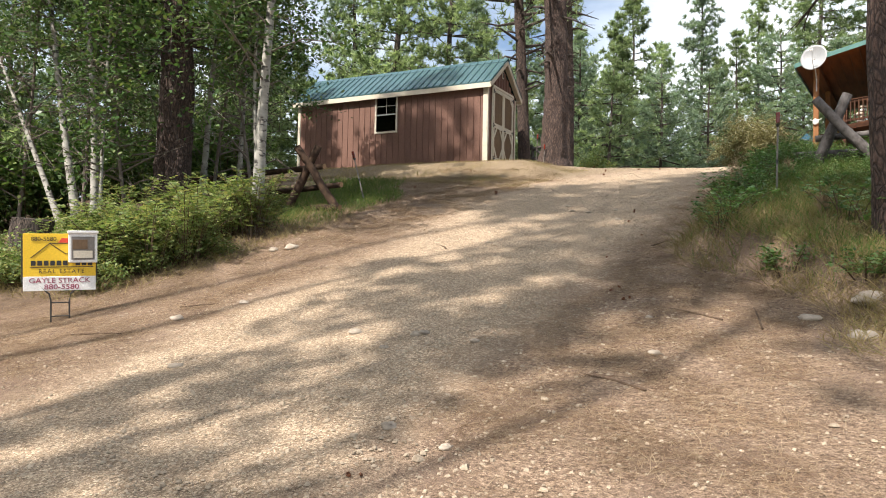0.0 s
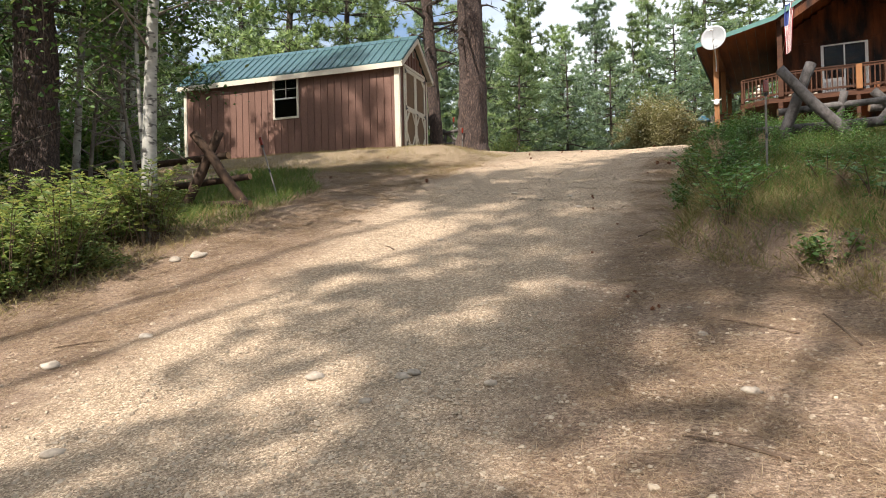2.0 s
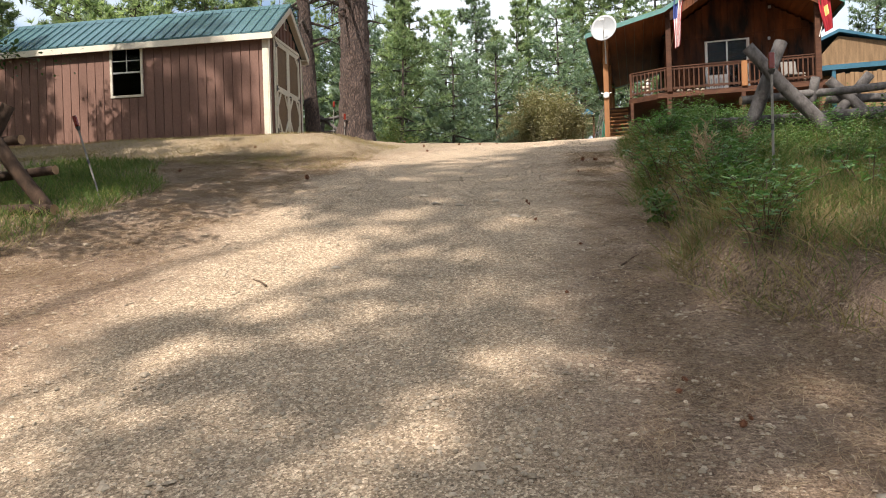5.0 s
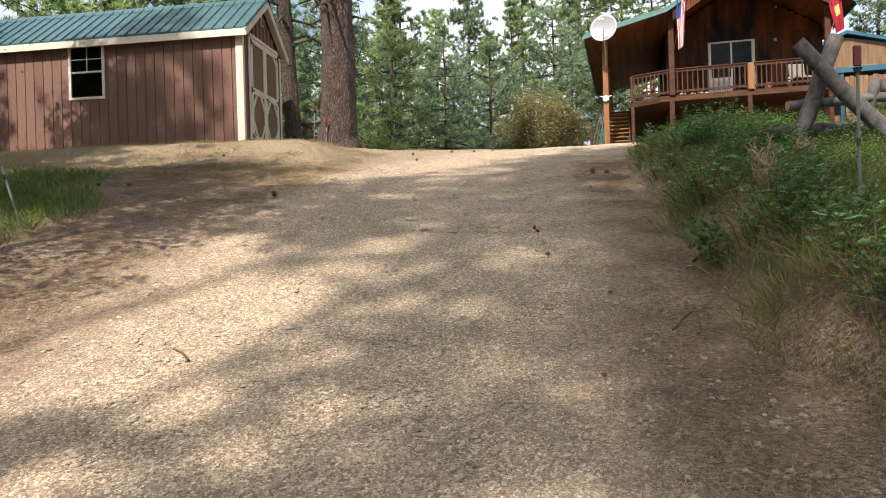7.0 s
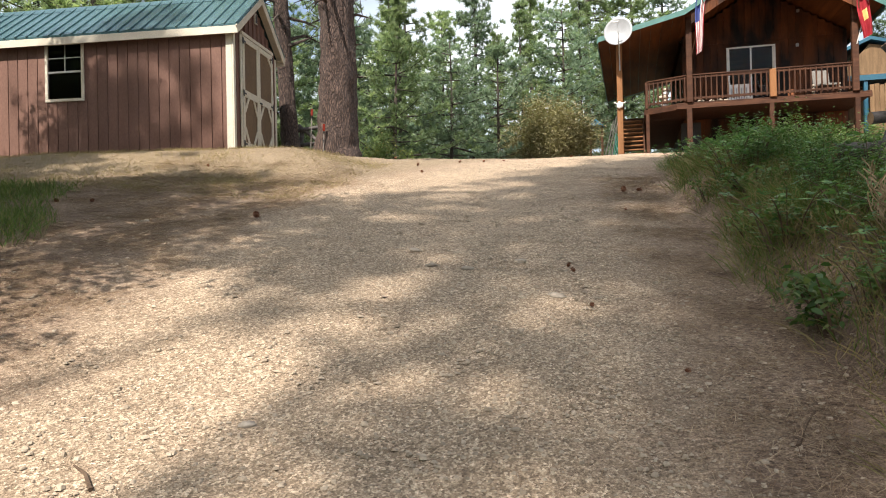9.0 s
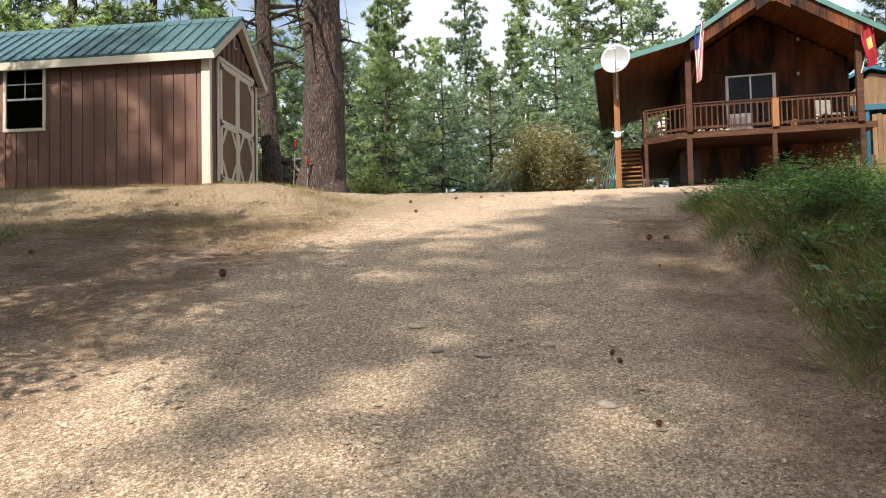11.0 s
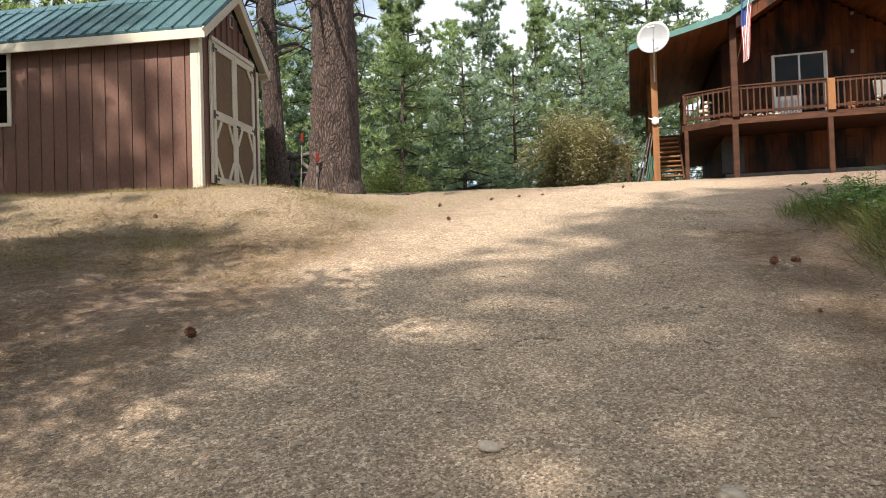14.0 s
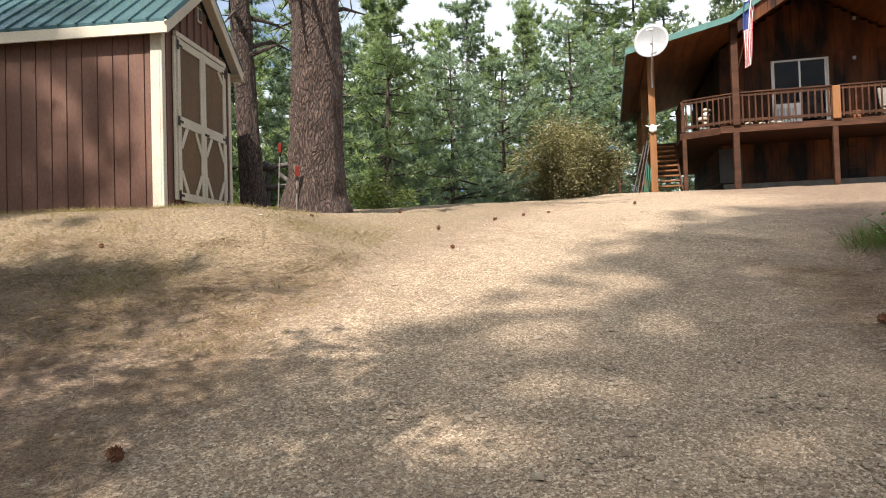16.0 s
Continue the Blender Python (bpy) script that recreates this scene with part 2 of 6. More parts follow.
GRASS = leafy("green_grass", [(0.07, 0.12, 0.025), (0.11, 0.18, 0.04), (0.16, 0.23, 0.055), (0.30, 0.27, 0.11)], 0.35, 0.6, 0.6)
DRYGRASS = leafy("dry_grass", [(0.18, 0.13, 0.06), (0.30, 0.23, 0.11), (0.42, 0.33, 0.18), (0.15, 0.16, 0.05)], 0.3, 0.7, 0.6)
LITTER = leafy("dry_needles", [(0.125, 0.074, 0.046), (0.235, 0.148, 0.092), (0.36, 0.25, 0.158), (0.54, 0.43, 0.29)], 0.15, 0.8, 0.6)
DRYSTALK = surface("dry_tan_stalk", (0.20, 0.14, 0.085), (0.36, 0.27, 0.17), 10, rough=0.9, bump=0.2)
STONE = surface("pale_field_stone", (0.27, 0.225, 0.175), (0.48, 0.42, 0.34), 8, rough=0.9, bump=0.4, fine=50, spread=0.35)
PEBBLE = surface("drive_gravel", (0.27, 0.215, 0.155), (0.46, 0.385, 0.29), 12, rough=0.95, bump=0.2, spread=0.3, island=True)
CONE = surface("brown_pine_cone", (0.08, 0.032, 0.018), (0.21, 0.095, 0.05), 30, rough=0.9, bump=0.5)
WHITE = surface("white_paint", (0.70, 0.70, 0.68), (0.80, 0.80, 0.78), 4, rough=0.5, bump=0.05)
DISHGREY = surface("pale_grey_dish_paint", (0.26, 0.27, 0.28), (0.32, 0.33, 0.34), 3, rough=0.45, bump=0.05)
CONCRETE = surface("grey_concrete", (0.14, 0.13, 0.12), (0.22, 0.205, 0.185), 5, rough=0.9, bump=0.3)
TANPLANK = surface("tan_weathered_planks", (0.13, 0.08, 0.042), (0.24, 0.155, 0.085), 2, (3, 3, 0.4), 0.8, 0.3, 30, spread=0.25)
METAL = surface("galvanised_steel", (0.35, 0.35, 0.34), (0.5, 0.5, 0.5), 6, rough=0.4, bump=0.05, metal=0.7)
RED_REFLECT = surface("red_reflector_plastic", (0.10, 0.012, 0.007), (0.16, 0.018, 0.009), 9, rough=0.25, bump=0.05)
RED = surface("red_cloth", (0.24, 0.014, 0.022), (0.30, 0.025, 0.035), 4, rough=0.8, bump=0.2)
BLUE = surface("navy_cloth", (0.03, 0.045, 0.16), (0.05, 0.07, 0.22), 4, rough=0.8, bump=0.2)
CLOTHWHITE = surface("white_cloth", (0.62, 0.60, 0.58), (0.72, 0.70, 0.68), 4, rough=0.8, bump=0.2)
GOLD = surface("yellow_gold_cloth", (0.5, 0.38, 0.12), (0.6, 0.46, 0.16), 4, rough=0.8, bump=0.1)
YELLOW = surface("yellow_sign_paint", (0.72, 0.46, 0.02), (0.80, 0.53, 0.03), 3, rough=0.5, bump=0.03)
SIGNRED = surface("red_sign_paint", (0.55, 0.04, 0.02), (0.62, 0.06, 0.03), 3, rough=0.5, bump=0.03)
SIGNMAROON = surface("maroon_lettering", (0.22, 0.01, 0.05), (0.28, 0.02, 0.07), 3, rough=0.5, bump=0)
SIGNBLACK = surface("black_lettering", (0.015, 0.015, 0.015), (0.025, 0.025, 0.025), 3, rough=0.5, bump=0)
TEALHOSE = surface("dark_green_hose", (0.01, 0.09, 0.06), (0.02, 0.13, 0.09), 6, rough=0.5, bump=0.1)
# forest slope coloured with the blue of the haze in front of it
HILL = surface("haze_painted_hillside", (0.05, 0.13, 0.26), (0.07, 0.17, 0.32), 0.01, rough=1.0, bump=0)


def glass():
    m, n, b = tree_of("window_glass")
    b.inputs["Base Color"].default_value = (0.3, 0.32, 0.34, 1)
    b.inputs["Roughness"].default_value = 0.02
    b.inputs["Transmission Weight"].default_value = 1.0
    b.inputs["IOR"].default_value = 1.2
    return m


GLASS = glass()

# ---------------------------------------------------------------- mesh helpers


class Shape:
    """Vertices and faces gathered into one mesh."""

    def __init__(self):
        self.v, self.f, self.n = [], [], 0

    def add(self, verts, faces):
        k = len(self.v)
        self.v += [tuple(p) for p in verts]
        self.f += [tuple(i + k for i in face) for face in faces]
        return self

    def box(self, a, b, c=0.0):
        """A box between two corners, its edges cut off by c."""
        a, b = [min(p, q) for p, q in zip(a, b)], [max(p, q) for p, q in zip(a, b)]
        return self.block(Matrix.Translation([(p + q) / 2 for p, q in zip(a, b)]), [(q - p) / 2 for p, q in zip(a, b)], c)

    def block(self, m, half, c=0.0):
        hx, hy, hz = half
        c = min(c, hx * 0.45, hy * 0.45, hz * 0.45)
        if c <= 0:
            vs = [m @ Vector((x * hx, y * hy, z * hz)) for x in (-1, 1) for y in (-1, 1) for z in (-1, 1)]
            return self.add(vs, [(0, 1, 3, 2), (4, 6, 7, 5), (0, 4, 5, 1), (2, 3, 7, 6), (0, 2, 6, 4), (1, 5, 7, 3)])
        vs, key = [], {}
        for x in (-1, 1):
            for y in (-1, 1):
                for z in (-1, 1):
                    for k, p in enumerate(((x * hx, y * (hy - c), z * (hz - c)), (x * (hx - c), y * hy, z * (hz - c)), (x * (hx - c), y * (hy - c), z * hz))):
                        key[x, y, z, k] = len(vs)
                        vs.append(m @ Vector(p))
        fs = []
        for s in (-1, 1):
            fs.append([key[s, y, z, 0] for y, z in ((-1, -1), (1, -1), (1, 1), (-1, 1))][::s])
            fs.append([key[x, s, z, 1] for x, z in ((-1, -1), (-1, 1), (1, 1), (1, -1))][::s])
            fs.append([key[x, y, s, 2] for x, y in ((-1, -1), (1, -1), (1, 1), (-1, 1))][::s])
            for r in (-1, 1):
                fs.append([key[s, r, -1, 0], key[s, r, -1, 1], key[s, r, 1, 1], key[s, r, 1, 0]][:: s * r])
                fs.append([key[s, -1, r, 0], key[s, 1, r, 0], key[s, 1, r, 2], key[s, -1, r, 2]][:: s * r])
                fs.append([key[-1, s, r, 1], key[-1, s, r, 2], key[1, s, r, 2], key[1, s, r, 1]][:: s * r])
                for q in (-1, 1):
                    fs.append([key[s, r, q, 0], key[s, r, q, 1], key[s, r, q, 2]][:: s * r * q])
        return self.add(vs, fs)

    def beam(self, p, q, w, h, c=0.0, up=(0, 0, 1)):
        """A timber from p to q, w wide and h high."""
        p, q = Vector(p), Vector(q)
        y = (q - p).normalized()
        x = y.cross(Vector(up)).normalized()
        m = Matrix((x, y, x.cross(y))).transposed().to_4x4()
        return self.block(Matrix.Translation((p + q) / 2) @ m, (w / 2, (q - p).length / 2, h / 2), c)

    def tube(self, pts, radii, seg=10, caps=True, rough=0.0, seed=0):
        """A round limb through pts."""
        pts = [Vector(p) for p in pts]
        k0, rings = len(self.v), []
        for i, p in enumerate(pts):
            d = (pts[min(i + 1, len(pts) - 1)] - pts[max(i - 1, 0)]).normalized()
            x = d.orthogonal().normalized() if abs(d.z) > 0.95 else d.cross(Vector((0, 0, 1))).normalized()
            y = d.cross(x)
            ring = []
            for j in range(seg):
                a = 2 * math.pi * j / seg
                o = x * math.cos(a) + y * math.sin(a)
                r = radii[i] * (1 + (rough * noise.noise((p + o * 0.7) * 3 + Vector((seed, 0, 0))) if rough else 0))
                ring.append(len(self.v))
                self.v.append(tuple(p + o * r))
            rings.append(ring)
        for a, b in zip(rings, rings[1:]):
            for j in range(seg):
                self.f.append((a[j], a[(j + 1) % seg], b[(j + 1) % seg], b[j]))
        if caps:
            self.f += [tuple(rings[0][::-1]), tuple(rings[-1])]
        return self

    def ball(self, c, r, squash=(1, 1, 1), rough=0.0, seed=0, seg=8, rings=6):
        c = Vector(c)
        vs, fs = [], []
        for i in range(rings + 1):
            t = math.pi * i / rings
            for j in range(seg):
                a = 2 * math.pi * j / seg
                o = Vector((math.sin(t) * math.cos(a), math.sin(t) * math.sin(a), math.cos(t)))
                k = r * (1 + rough * noise.noise(o * 1.7 + Vector((seed * 3.1, 0, 0))))
                vs.append(c + Vector((o.x * squash[0], o.y * squash[1], o.z * squash[2])) * k)
        for i in range(rings):
            for j in range(seg):
                fs.append((i * seg + j, (i + 1) * seg + j, (i + 1) * seg + (j + 1) % seg, i * seg + (j + 1) % seg))
        return self.add(vs, fs)

    def plate(self, outline, lo, hi, axis="y"):
        """A flat outline (pairs) given thickness along an axis."""
        def at(p, t):
            return {"y": (p[0], t, p[1]), "x": (t, p[0], p[1]), "z": (p[0], p[1], t)}[axis]
        n = len(outline)
        self.add([at(p, lo) for p in outline] + [at(p, hi) for p in outline],
                 [tuple(range(n)), tuple(range(2 * n - 1, n - 1, -1))] + [(i, i + n, (i + 1) % n + n, (i + 1) % n) for i in range(n)])
        return self

    def mesh(self, name, smooth=False):
        me = bpy.data.meshes.new(name)
        me.from_pydata(self.v, [], self.f)
        if smooth:
            me.polygons.foreach_set("use_smooth", [True] * len(me.polygons))
        me.validate()
        me.update()
        return me


def fixed(me):
    b = bmesh.new()
    b.from_mesh(me)
    bmesh.ops.recalc_face_normals(b, faces=b.faces)
    b.to_mesh(me)
    b.free()
    return me


def thing(name, label, category, m=None, group="", kind=""):
    ob = tagged(new(name), label, category, group, kind)
    ob.matrix_world = m or Matrix()
    return ob


def part(name, shape, material, parent, label="", smooth=False):
    """One mesh under a thing or a part, in the thing's own axes."""
    me = shape if isinstance(shape, bpy.types.Mesh) else fixed(shape.mesh(name, smooth))
    if not me.materials:
        me.materials.append(material)
    ob = new(name, me)
    ob.parent = parent
    if label:
        ob["label"] = label
    return ob


def solid(name, shape, material, label, category, m=None, group="", kind="", smooth=False):
    """A thing that is one mesh."""
    me = fixed(shape.mesh(name, smooth))
    me.materials.append(material)
    ob = tagged(new(name, me), label, category, group, kind)
    ob.matrix_world = m or Matrix()
    return ob


def quads(name, corners, material):
    """A mesh of loose four- or three-cornered leaves from an (n, k, 3) array."""
    n, k, _ = corners.shape
    me = bpy.data.meshes.new(name)
    me.vertices.add(n * k)
    me.vertices.foreach_set("co", corners.reshape(-1).astype(np.float32))
    me.loops.add(n * k)
    me.loops.foreach_set("vertex_index", np.arange(n * k, dtype=np.int32))
    me.polygons.add(n)
    me.polygons.foreach_set("loop_start", np.arange(0, n * k, k, dtype=np.int32))
    me.update(calc_edges=True)
    me.materials.append(material)
    return me


# ---------------------------------------------------------------- ground

ROAD = [(-40, -6.3), (-5.4, -2.25), (-0.9, -1.67), (2.7, -1.0), (5.4, -0.41), (7.65, 0.11), (9.9, 0.74), (13.9, 1.66), (18, 2.48), (21.6, 3.1), (30.6, 4.14), (54, 4.3)]


def ease(t):
    t = np.clip(t, 0, 1)
    return t * t * (3 - 2 * t)


def toe(y):
    """Foot of the bank on the drive's right side."""
    return 0.78 + 0.35 * ease((y - 12) / 5) + 1.7 * ease((7.9 - y) / 3) + 0.07 * np.sin(y * 2.3) + 0.045 * np.sin(y * 6.1 + 1)


def verge(y):
    """Where the drive's left side turns to grass and brush."""
    return -4.55 - 0.5 * ease((6.5 - y) / 3) - 1.2 * ease((y - 10.4) / 2.5)


def height(x, y):
    x, y = np.asarray(x, float), np.asarray(y, float)
    ys, zs = np.array(ROAD).T
    z = sum(np.interp(y + d, ys, zs) for d in (-1.2, -0.6, 0, 0.6, 1.2)) / 5
    z = z + 0.07 * np.clip(-x - 0.9, 0, 7) * ease((y - 3.6) / 4.5) * ease((26 - y) / 8)
    z = z + 0.36 * ease((x - toe(y) - 0.12) / 0.42) * ease((y - 4.2) / 3) * ease((17 - y) / 4.5)
    d = np.maximum.reduce([-13.2 - x, x + 5.2, 17.2 - y, y - 20.2, np.zeros_like(x)])
    w = ease(1 - d / 2.6)
    z = z * (1 - w) + (2.84 + 0.07 * np.clip(y - 17.5, 0, 3)) * w
    z = z - 3.6 * ease((y - 20.6 - 1.1 * np.clip(x + 4.5, 0, 9)) / 16) * ease((1.0 - x) / 3)
    z = z - 0.35 * np.clip(-x - 15, 0, 40) * ease((y - 2) / 8)
    return z


def z_at(x, y):
    return float(height(x, y)) + 0.03 * noise.noise((x * 0.9, y * 0.9, 0))


def spaced(lo, hi, step, far):
    out = list(np.arange(lo, hi + 1e-6, step))
    s = step
    while out[-1] < far:
        s *= 1.25
        out.append(out[-1] + s)
    s = step
    while out[0] > -far:
        s *= 1.25
        out.insert(0, out[0] - s)
    return np.array(out)


def build_ground():
    xs, ys = spaced(-9, 6, 0.13, 900), spaced(-1.5, 24, 0.13, 900)
    gx, gy = np.meshgrid(xs, ys)
    gz = height(gx, gy)
    fx, fy = gx.ravel(), gy.ravel()
    bump = np.array([0.03 * noise.noise((a * 0.9, b * 0.9, 0)) + 0.012 * noise.noise((a * 3.1, b * 3.1, 4)) if abs(a) < 40 and abs(b) < 60 else 0 for a, b in zip(fx, fy)])
    cut = ease((fx - toe(fy) + 0.1) / 0.2) * ease((toe(fy) + 0.75 - fx) / 0.3) * ease((fy - 5) / 2) * ease((17 - fy) / 3)
    bump += np.array([w * (0.05 * noise.noise((a * 5.2, b * 5.2, 1)) + 0.04 * noise.noise((a * 2.4, b * 2.4, 8))) if w > 0 else 0 for a, b, w in zip(fx, fy, cut)])
    verts = np.stack([fx, fy, gz.ravel() + bump], 1)
    nx, ny = len(xs), len(ys)
    i = np.arange((ny - 1) * nx).reshape(ny - 1, nx)[:, :-1].ravel()
    faces = np.stack([i, i + 1, i + 1 + nx, i + nx], 1)
    me = bpy.data.meshes.new("ground")
    me.from_pydata(verts.tolist(), [], faces.tolist())
    me.polygons.foreach_set("use_smooth", [True] * len(me.polygons))
    # red: gravel in the wheel tracks; green: straw near the shed and the crest; blue: dark soil under the plants
    mid = -1.35 - 0.15 * ease((fy - 9) / 6) + 2.2 * ease((fy - 13) / 10) + 0.7 * ease((4 - fy) / 5)
    gravel = (0.62 - 0.2 * ease((fy - 9) / 5)) * ease(1.25 - np.abs(fx - mid) / (1.75 + 0.8 * ease((fy - 8) / 4))) + 0.06
    straw = 0.75 * ease((fy - 13.3) / 2.5) * ease((-2.6 - fx + 0.25 * (fy - 14)) / 1.5) + 0.1 * ease((fy - 19) / 4)
    soil = 0.75 * np.maximum(ease((verge(fy) - 0.3 - fx) / 1.0) * ease((13.2 - fy) / 1.5), ease((fx - toe(fy) - 0.2) / 0.7) * ease((19 - fy) / 3) * ease((fy - 4.0) / 2))
    soil = np.maximum(soil, 0.8 * ease((np.abs(fx) - 16) / 8))
    soil = np.maximum(soil, 0.8 * ease((fy - 24) / 6) * ease((-1 - fx) / 3))
    col = me.color_attributes.new("cover", "FLOAT_COLOR", "POINT")
    col.data.foreach_set("color", np.stack([gravel, straw, soil, np.ones_like(soil)], 1).astype(np.float32).ravel())
    me.materials.append(GROUND)
    tagged(new("ground", me), "sloping gravel drive with brown needle litter", "ground", kind="structure")


build_ground()

# far hillside beyond the trees; its blue is distance haze put into the colour
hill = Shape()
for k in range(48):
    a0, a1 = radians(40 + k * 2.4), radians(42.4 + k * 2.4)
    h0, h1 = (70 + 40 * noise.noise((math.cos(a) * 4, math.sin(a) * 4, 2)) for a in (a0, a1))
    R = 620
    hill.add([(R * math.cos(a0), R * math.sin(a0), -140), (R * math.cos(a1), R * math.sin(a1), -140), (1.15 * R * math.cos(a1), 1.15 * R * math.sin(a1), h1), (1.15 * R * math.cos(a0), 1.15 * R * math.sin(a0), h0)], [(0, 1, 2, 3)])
solid("backdrop", hill, HILL, "distant forested ridge beyond the trees, blue haze painted into its colour", "hills", kind="structure", smooth=True)

# ---------------------------------------------------------------- shed


def build_shed():
    L, D, H, RIDGE, OV = 6.62, 2.06, 2.12, 3.12, 0.15
    shed = thing("shed", "brown timber shed with green metal roof and tan trim", "shed", pose(-5.94, 17.55, 2.97))
    mid = D / 2
    wx0, wx1, wz0, wz1 = -3.67, -2.95, 1.03, 2.08
    # front wall, with a hole for the window, then lapped vertical panels
    core = Shape()
    for a, b in (((-L, 0.012, -0.25), (wx0, 0.06, H)), ((wx1, 0.012, -0.25), (0, 0.06, H)), ((wx0, 0.012, -0.25), (wx1, 0.06, wz0)), ((wx0, 0.012, wz1), (wx1, 0.06, H))):
        core.box(a, b)
    core.box((-L, D - 0.06, -0.25), (0, D - 0.01, H)).box((-L, 0.06, -0.25), (-L + 0.05, D - 0.06, H)).box((-L, 0.06, -0.02), (0, D - 0.06, 0.0))
    core.plate([(0.06, -0.25), (D - 0.06, -0.25), (D - 0.06, H), (mid, RIDGE - 0.16), (0.06, H)], -0.06, -0.015, "x")
    core.plate([(0.06, H), (D - 0.06, H), (mid, RIDGE - 0.16)], -L + 0.0, -L + 0.05, "x")
    wall = part("wall", core, SIDING, shed)
    step = 0.2035
    k = 0
    x = -L + 0.1
    while x < -0.12:
        x1 = min(x + step, -0.12)
        spans = [(-0.2, H)]
        if x1 > wx0 and x < wx1:
            spans = [(-0.2, wz0), (wz1, H)]
        for z0, z1 in spans:
            part("siding_board", Shape().box((x + 0.008, -0.008, z0), (x1 - 0.004, 0.012, z1), 0.004), SIDING, wall)
        x, k = x + step, k + 1
    y = 0.1
    while y < D - 0.1:
        y1 = min(y + step, D - 0.1)
        top = H - 0.02 + (RIDGE - 0.2 - H) * (1 - abs((y + y1) / 2 - mid) / mid)
        part("siding_board", Shape().box((-0.015, y + 0.012, -0.2), (0.006, y1 - 0.012, top), 0.004), SIDING, wall)
        part("batten", Shape().box((-0.015, y - 0.02, -0.2), (0.034, y + 0.02, top), 0.004), SIDING, wall)
        y += step
    # corner trim
    for a, b in (((-0.12, -0.03, -0.2), (0.0, 0.012, H)), ((0.0, -0.03, -0.2), (0.03, 0.06, H)), ((0.0, D - 0.09, -0.2), (0.03, D, H)), ((-L, -0.03, -0.2), (-L + 0.1, 0.012, H))):
        part("corner_trim", Shape().box(a, b, 0.006), TAN, shed, "tan painted corner board")
    # roof: two decks with standing ribs
    for s in (-1, 1):
        y0, y1 = mid, (-OV if s < 0 else D + OV)
        z1 = H + 0.09
        sl = (RIDGE - z1) / abs(y1 - y0)
        deck = Shape()
        deck.add([(-L - 0.12, y0, RIDGE), (0.17, y0, RIDGE), (0.17, y1, z1), (-L - 0.12, y1, z1), (-L - 0.12, y0, RIDGE - 0.04), (0.17, y0, RIDGE - 0.04), (0.17, y1, z1 - 0.04), (-L - 0.12, y1, z1 - 0.04)],
                 [(0, 1, 2, 3), (7, 6, 5, 4), (0, 4, 5, 1), (1, 5, 6, 2), (2, 6, 7, 3), (3, 7, 4, 0)])
        roof = part("roof", deck, ROOF_GREEN, shed, "green ribbed metal roof")
        n = 30
        for i in range(n + 1):
            rx = -L - 0.1 + (L + 0.25) * i / n
            part("roof_rib", Shape().beam((rx, y0, RIDGE + 0.012), (rx, y1 + 0.02 * s, z1 + 0.012 - 0.02 * sl), 0.03, 0.028, 0.006), ROOF_GREEN, roof)
        part("fascia", Shape().box((-L - 0.12, y1 - 0.012 if s > 0 else y1 - 0.01, z1 - 0.185), (0.17, y1 + 0.012, z1 - 0.045), 0.005), TAN, shed, "tan painted fascia board")
        part("soffit", Shape().box((-L - 0.1, min(y1, 0 if s < 0 else D) + 0.012, z1 - 0.11), (0.14, max(y1, 0 if s < 0 else D) - 0.012, z1 - 0.095)), TAN, shed)
        # rake board
        part("rake_board", Shape().beam((0.155, y0 + 0.02 * s, RIDGE - 0.12), (0.155, y1, z1 - 0.11), 0.025, 0.14, 0.005), TAN, shed, "tan painted rake board")
        part("rake_soffit", Shape().beam((0.088, y0 + 0.02 * s, RIDGE - 0.085), (0.088, y1, z1 - 0.075), 0.17, 0.03), TAN, shed)
    part("ridge_cap", Shape().plate([(mid - 0.14, RIDGE - 0.1), (mid, RIDGE + 0.03), (mid + 0.14, RIDGE - 0.1), (mid, RIDGE + 0.005)], -L - 0.13, 0.18, "x"), ROOF_GREEN, shed)
    part("gable_vent", Shape().box((0.02, mid - 0.06, 2.55), (0.04, mid + 0.06, 2.75), 0.004), TAN, shed)
    part("vent_opening", Shape().box((0.041, mid - 0.04, 2.57), (0.046, mid + 0.04, 2.73), 0.002), BLACK, shed)
    # window
    win = part("window", Shape().box((wx0 - 0.035, -0.03, wz0 - 0.035), (wx1 + 0.035, 0.0, wz0 + 0.02), 0.004).box((wx0 - 0.035, -0.03, wz1 - 0.02), (wx1 + 0.035, 0.0, wz1 + 0.035), 0.004).box((wx0 - 0.035, -0.03, wz0 + 0.02), (wx0 + 0.02, 0.0, wz1 - 0.02), 0.004).box((wx1 - 0.02, -0.03, wz0 + 0.02), (wx1 + 0.035, 0.0, wz1 - 0.02), 0.004), TAN, shed, "small sash window with tan frame")
    zm = (wz0 + wz1) / 2
    part("sash", Shape().box((wx0 + 0.02, -0.008, zm - 0.02), (wx1 - 0.02, 0.012, zm + 0.02), 0.004).box(((wx0 + wx1) / 2 - 0.008, -0.004, zm + 0.02), ((wx0 + wx1) / 2 + 0.008, 0.01, wz1 - 0.02)).box((wx0 + 0.02, -0.003, (zm + wz1) / 2 - 0.008), (wx1 - 0.02, 0.009, (zm + wz1) / 2 + 0.008)), METAL, win)
    for z0, z1 in ((wz0 + 0.02, zm), (zm, wz1 - 0.02)):
        pane = part("pane", Shape().box((wx0 + 0.02, 0.014, z0), (wx1 - 0.02, 0.018, z1)), GLASS, win)
        pane.visible_shadow = False
    # double door on the gable
    y0, y1, z0, z1, zr = 0.31, 1.77, 0.06, 2.13, 1.06
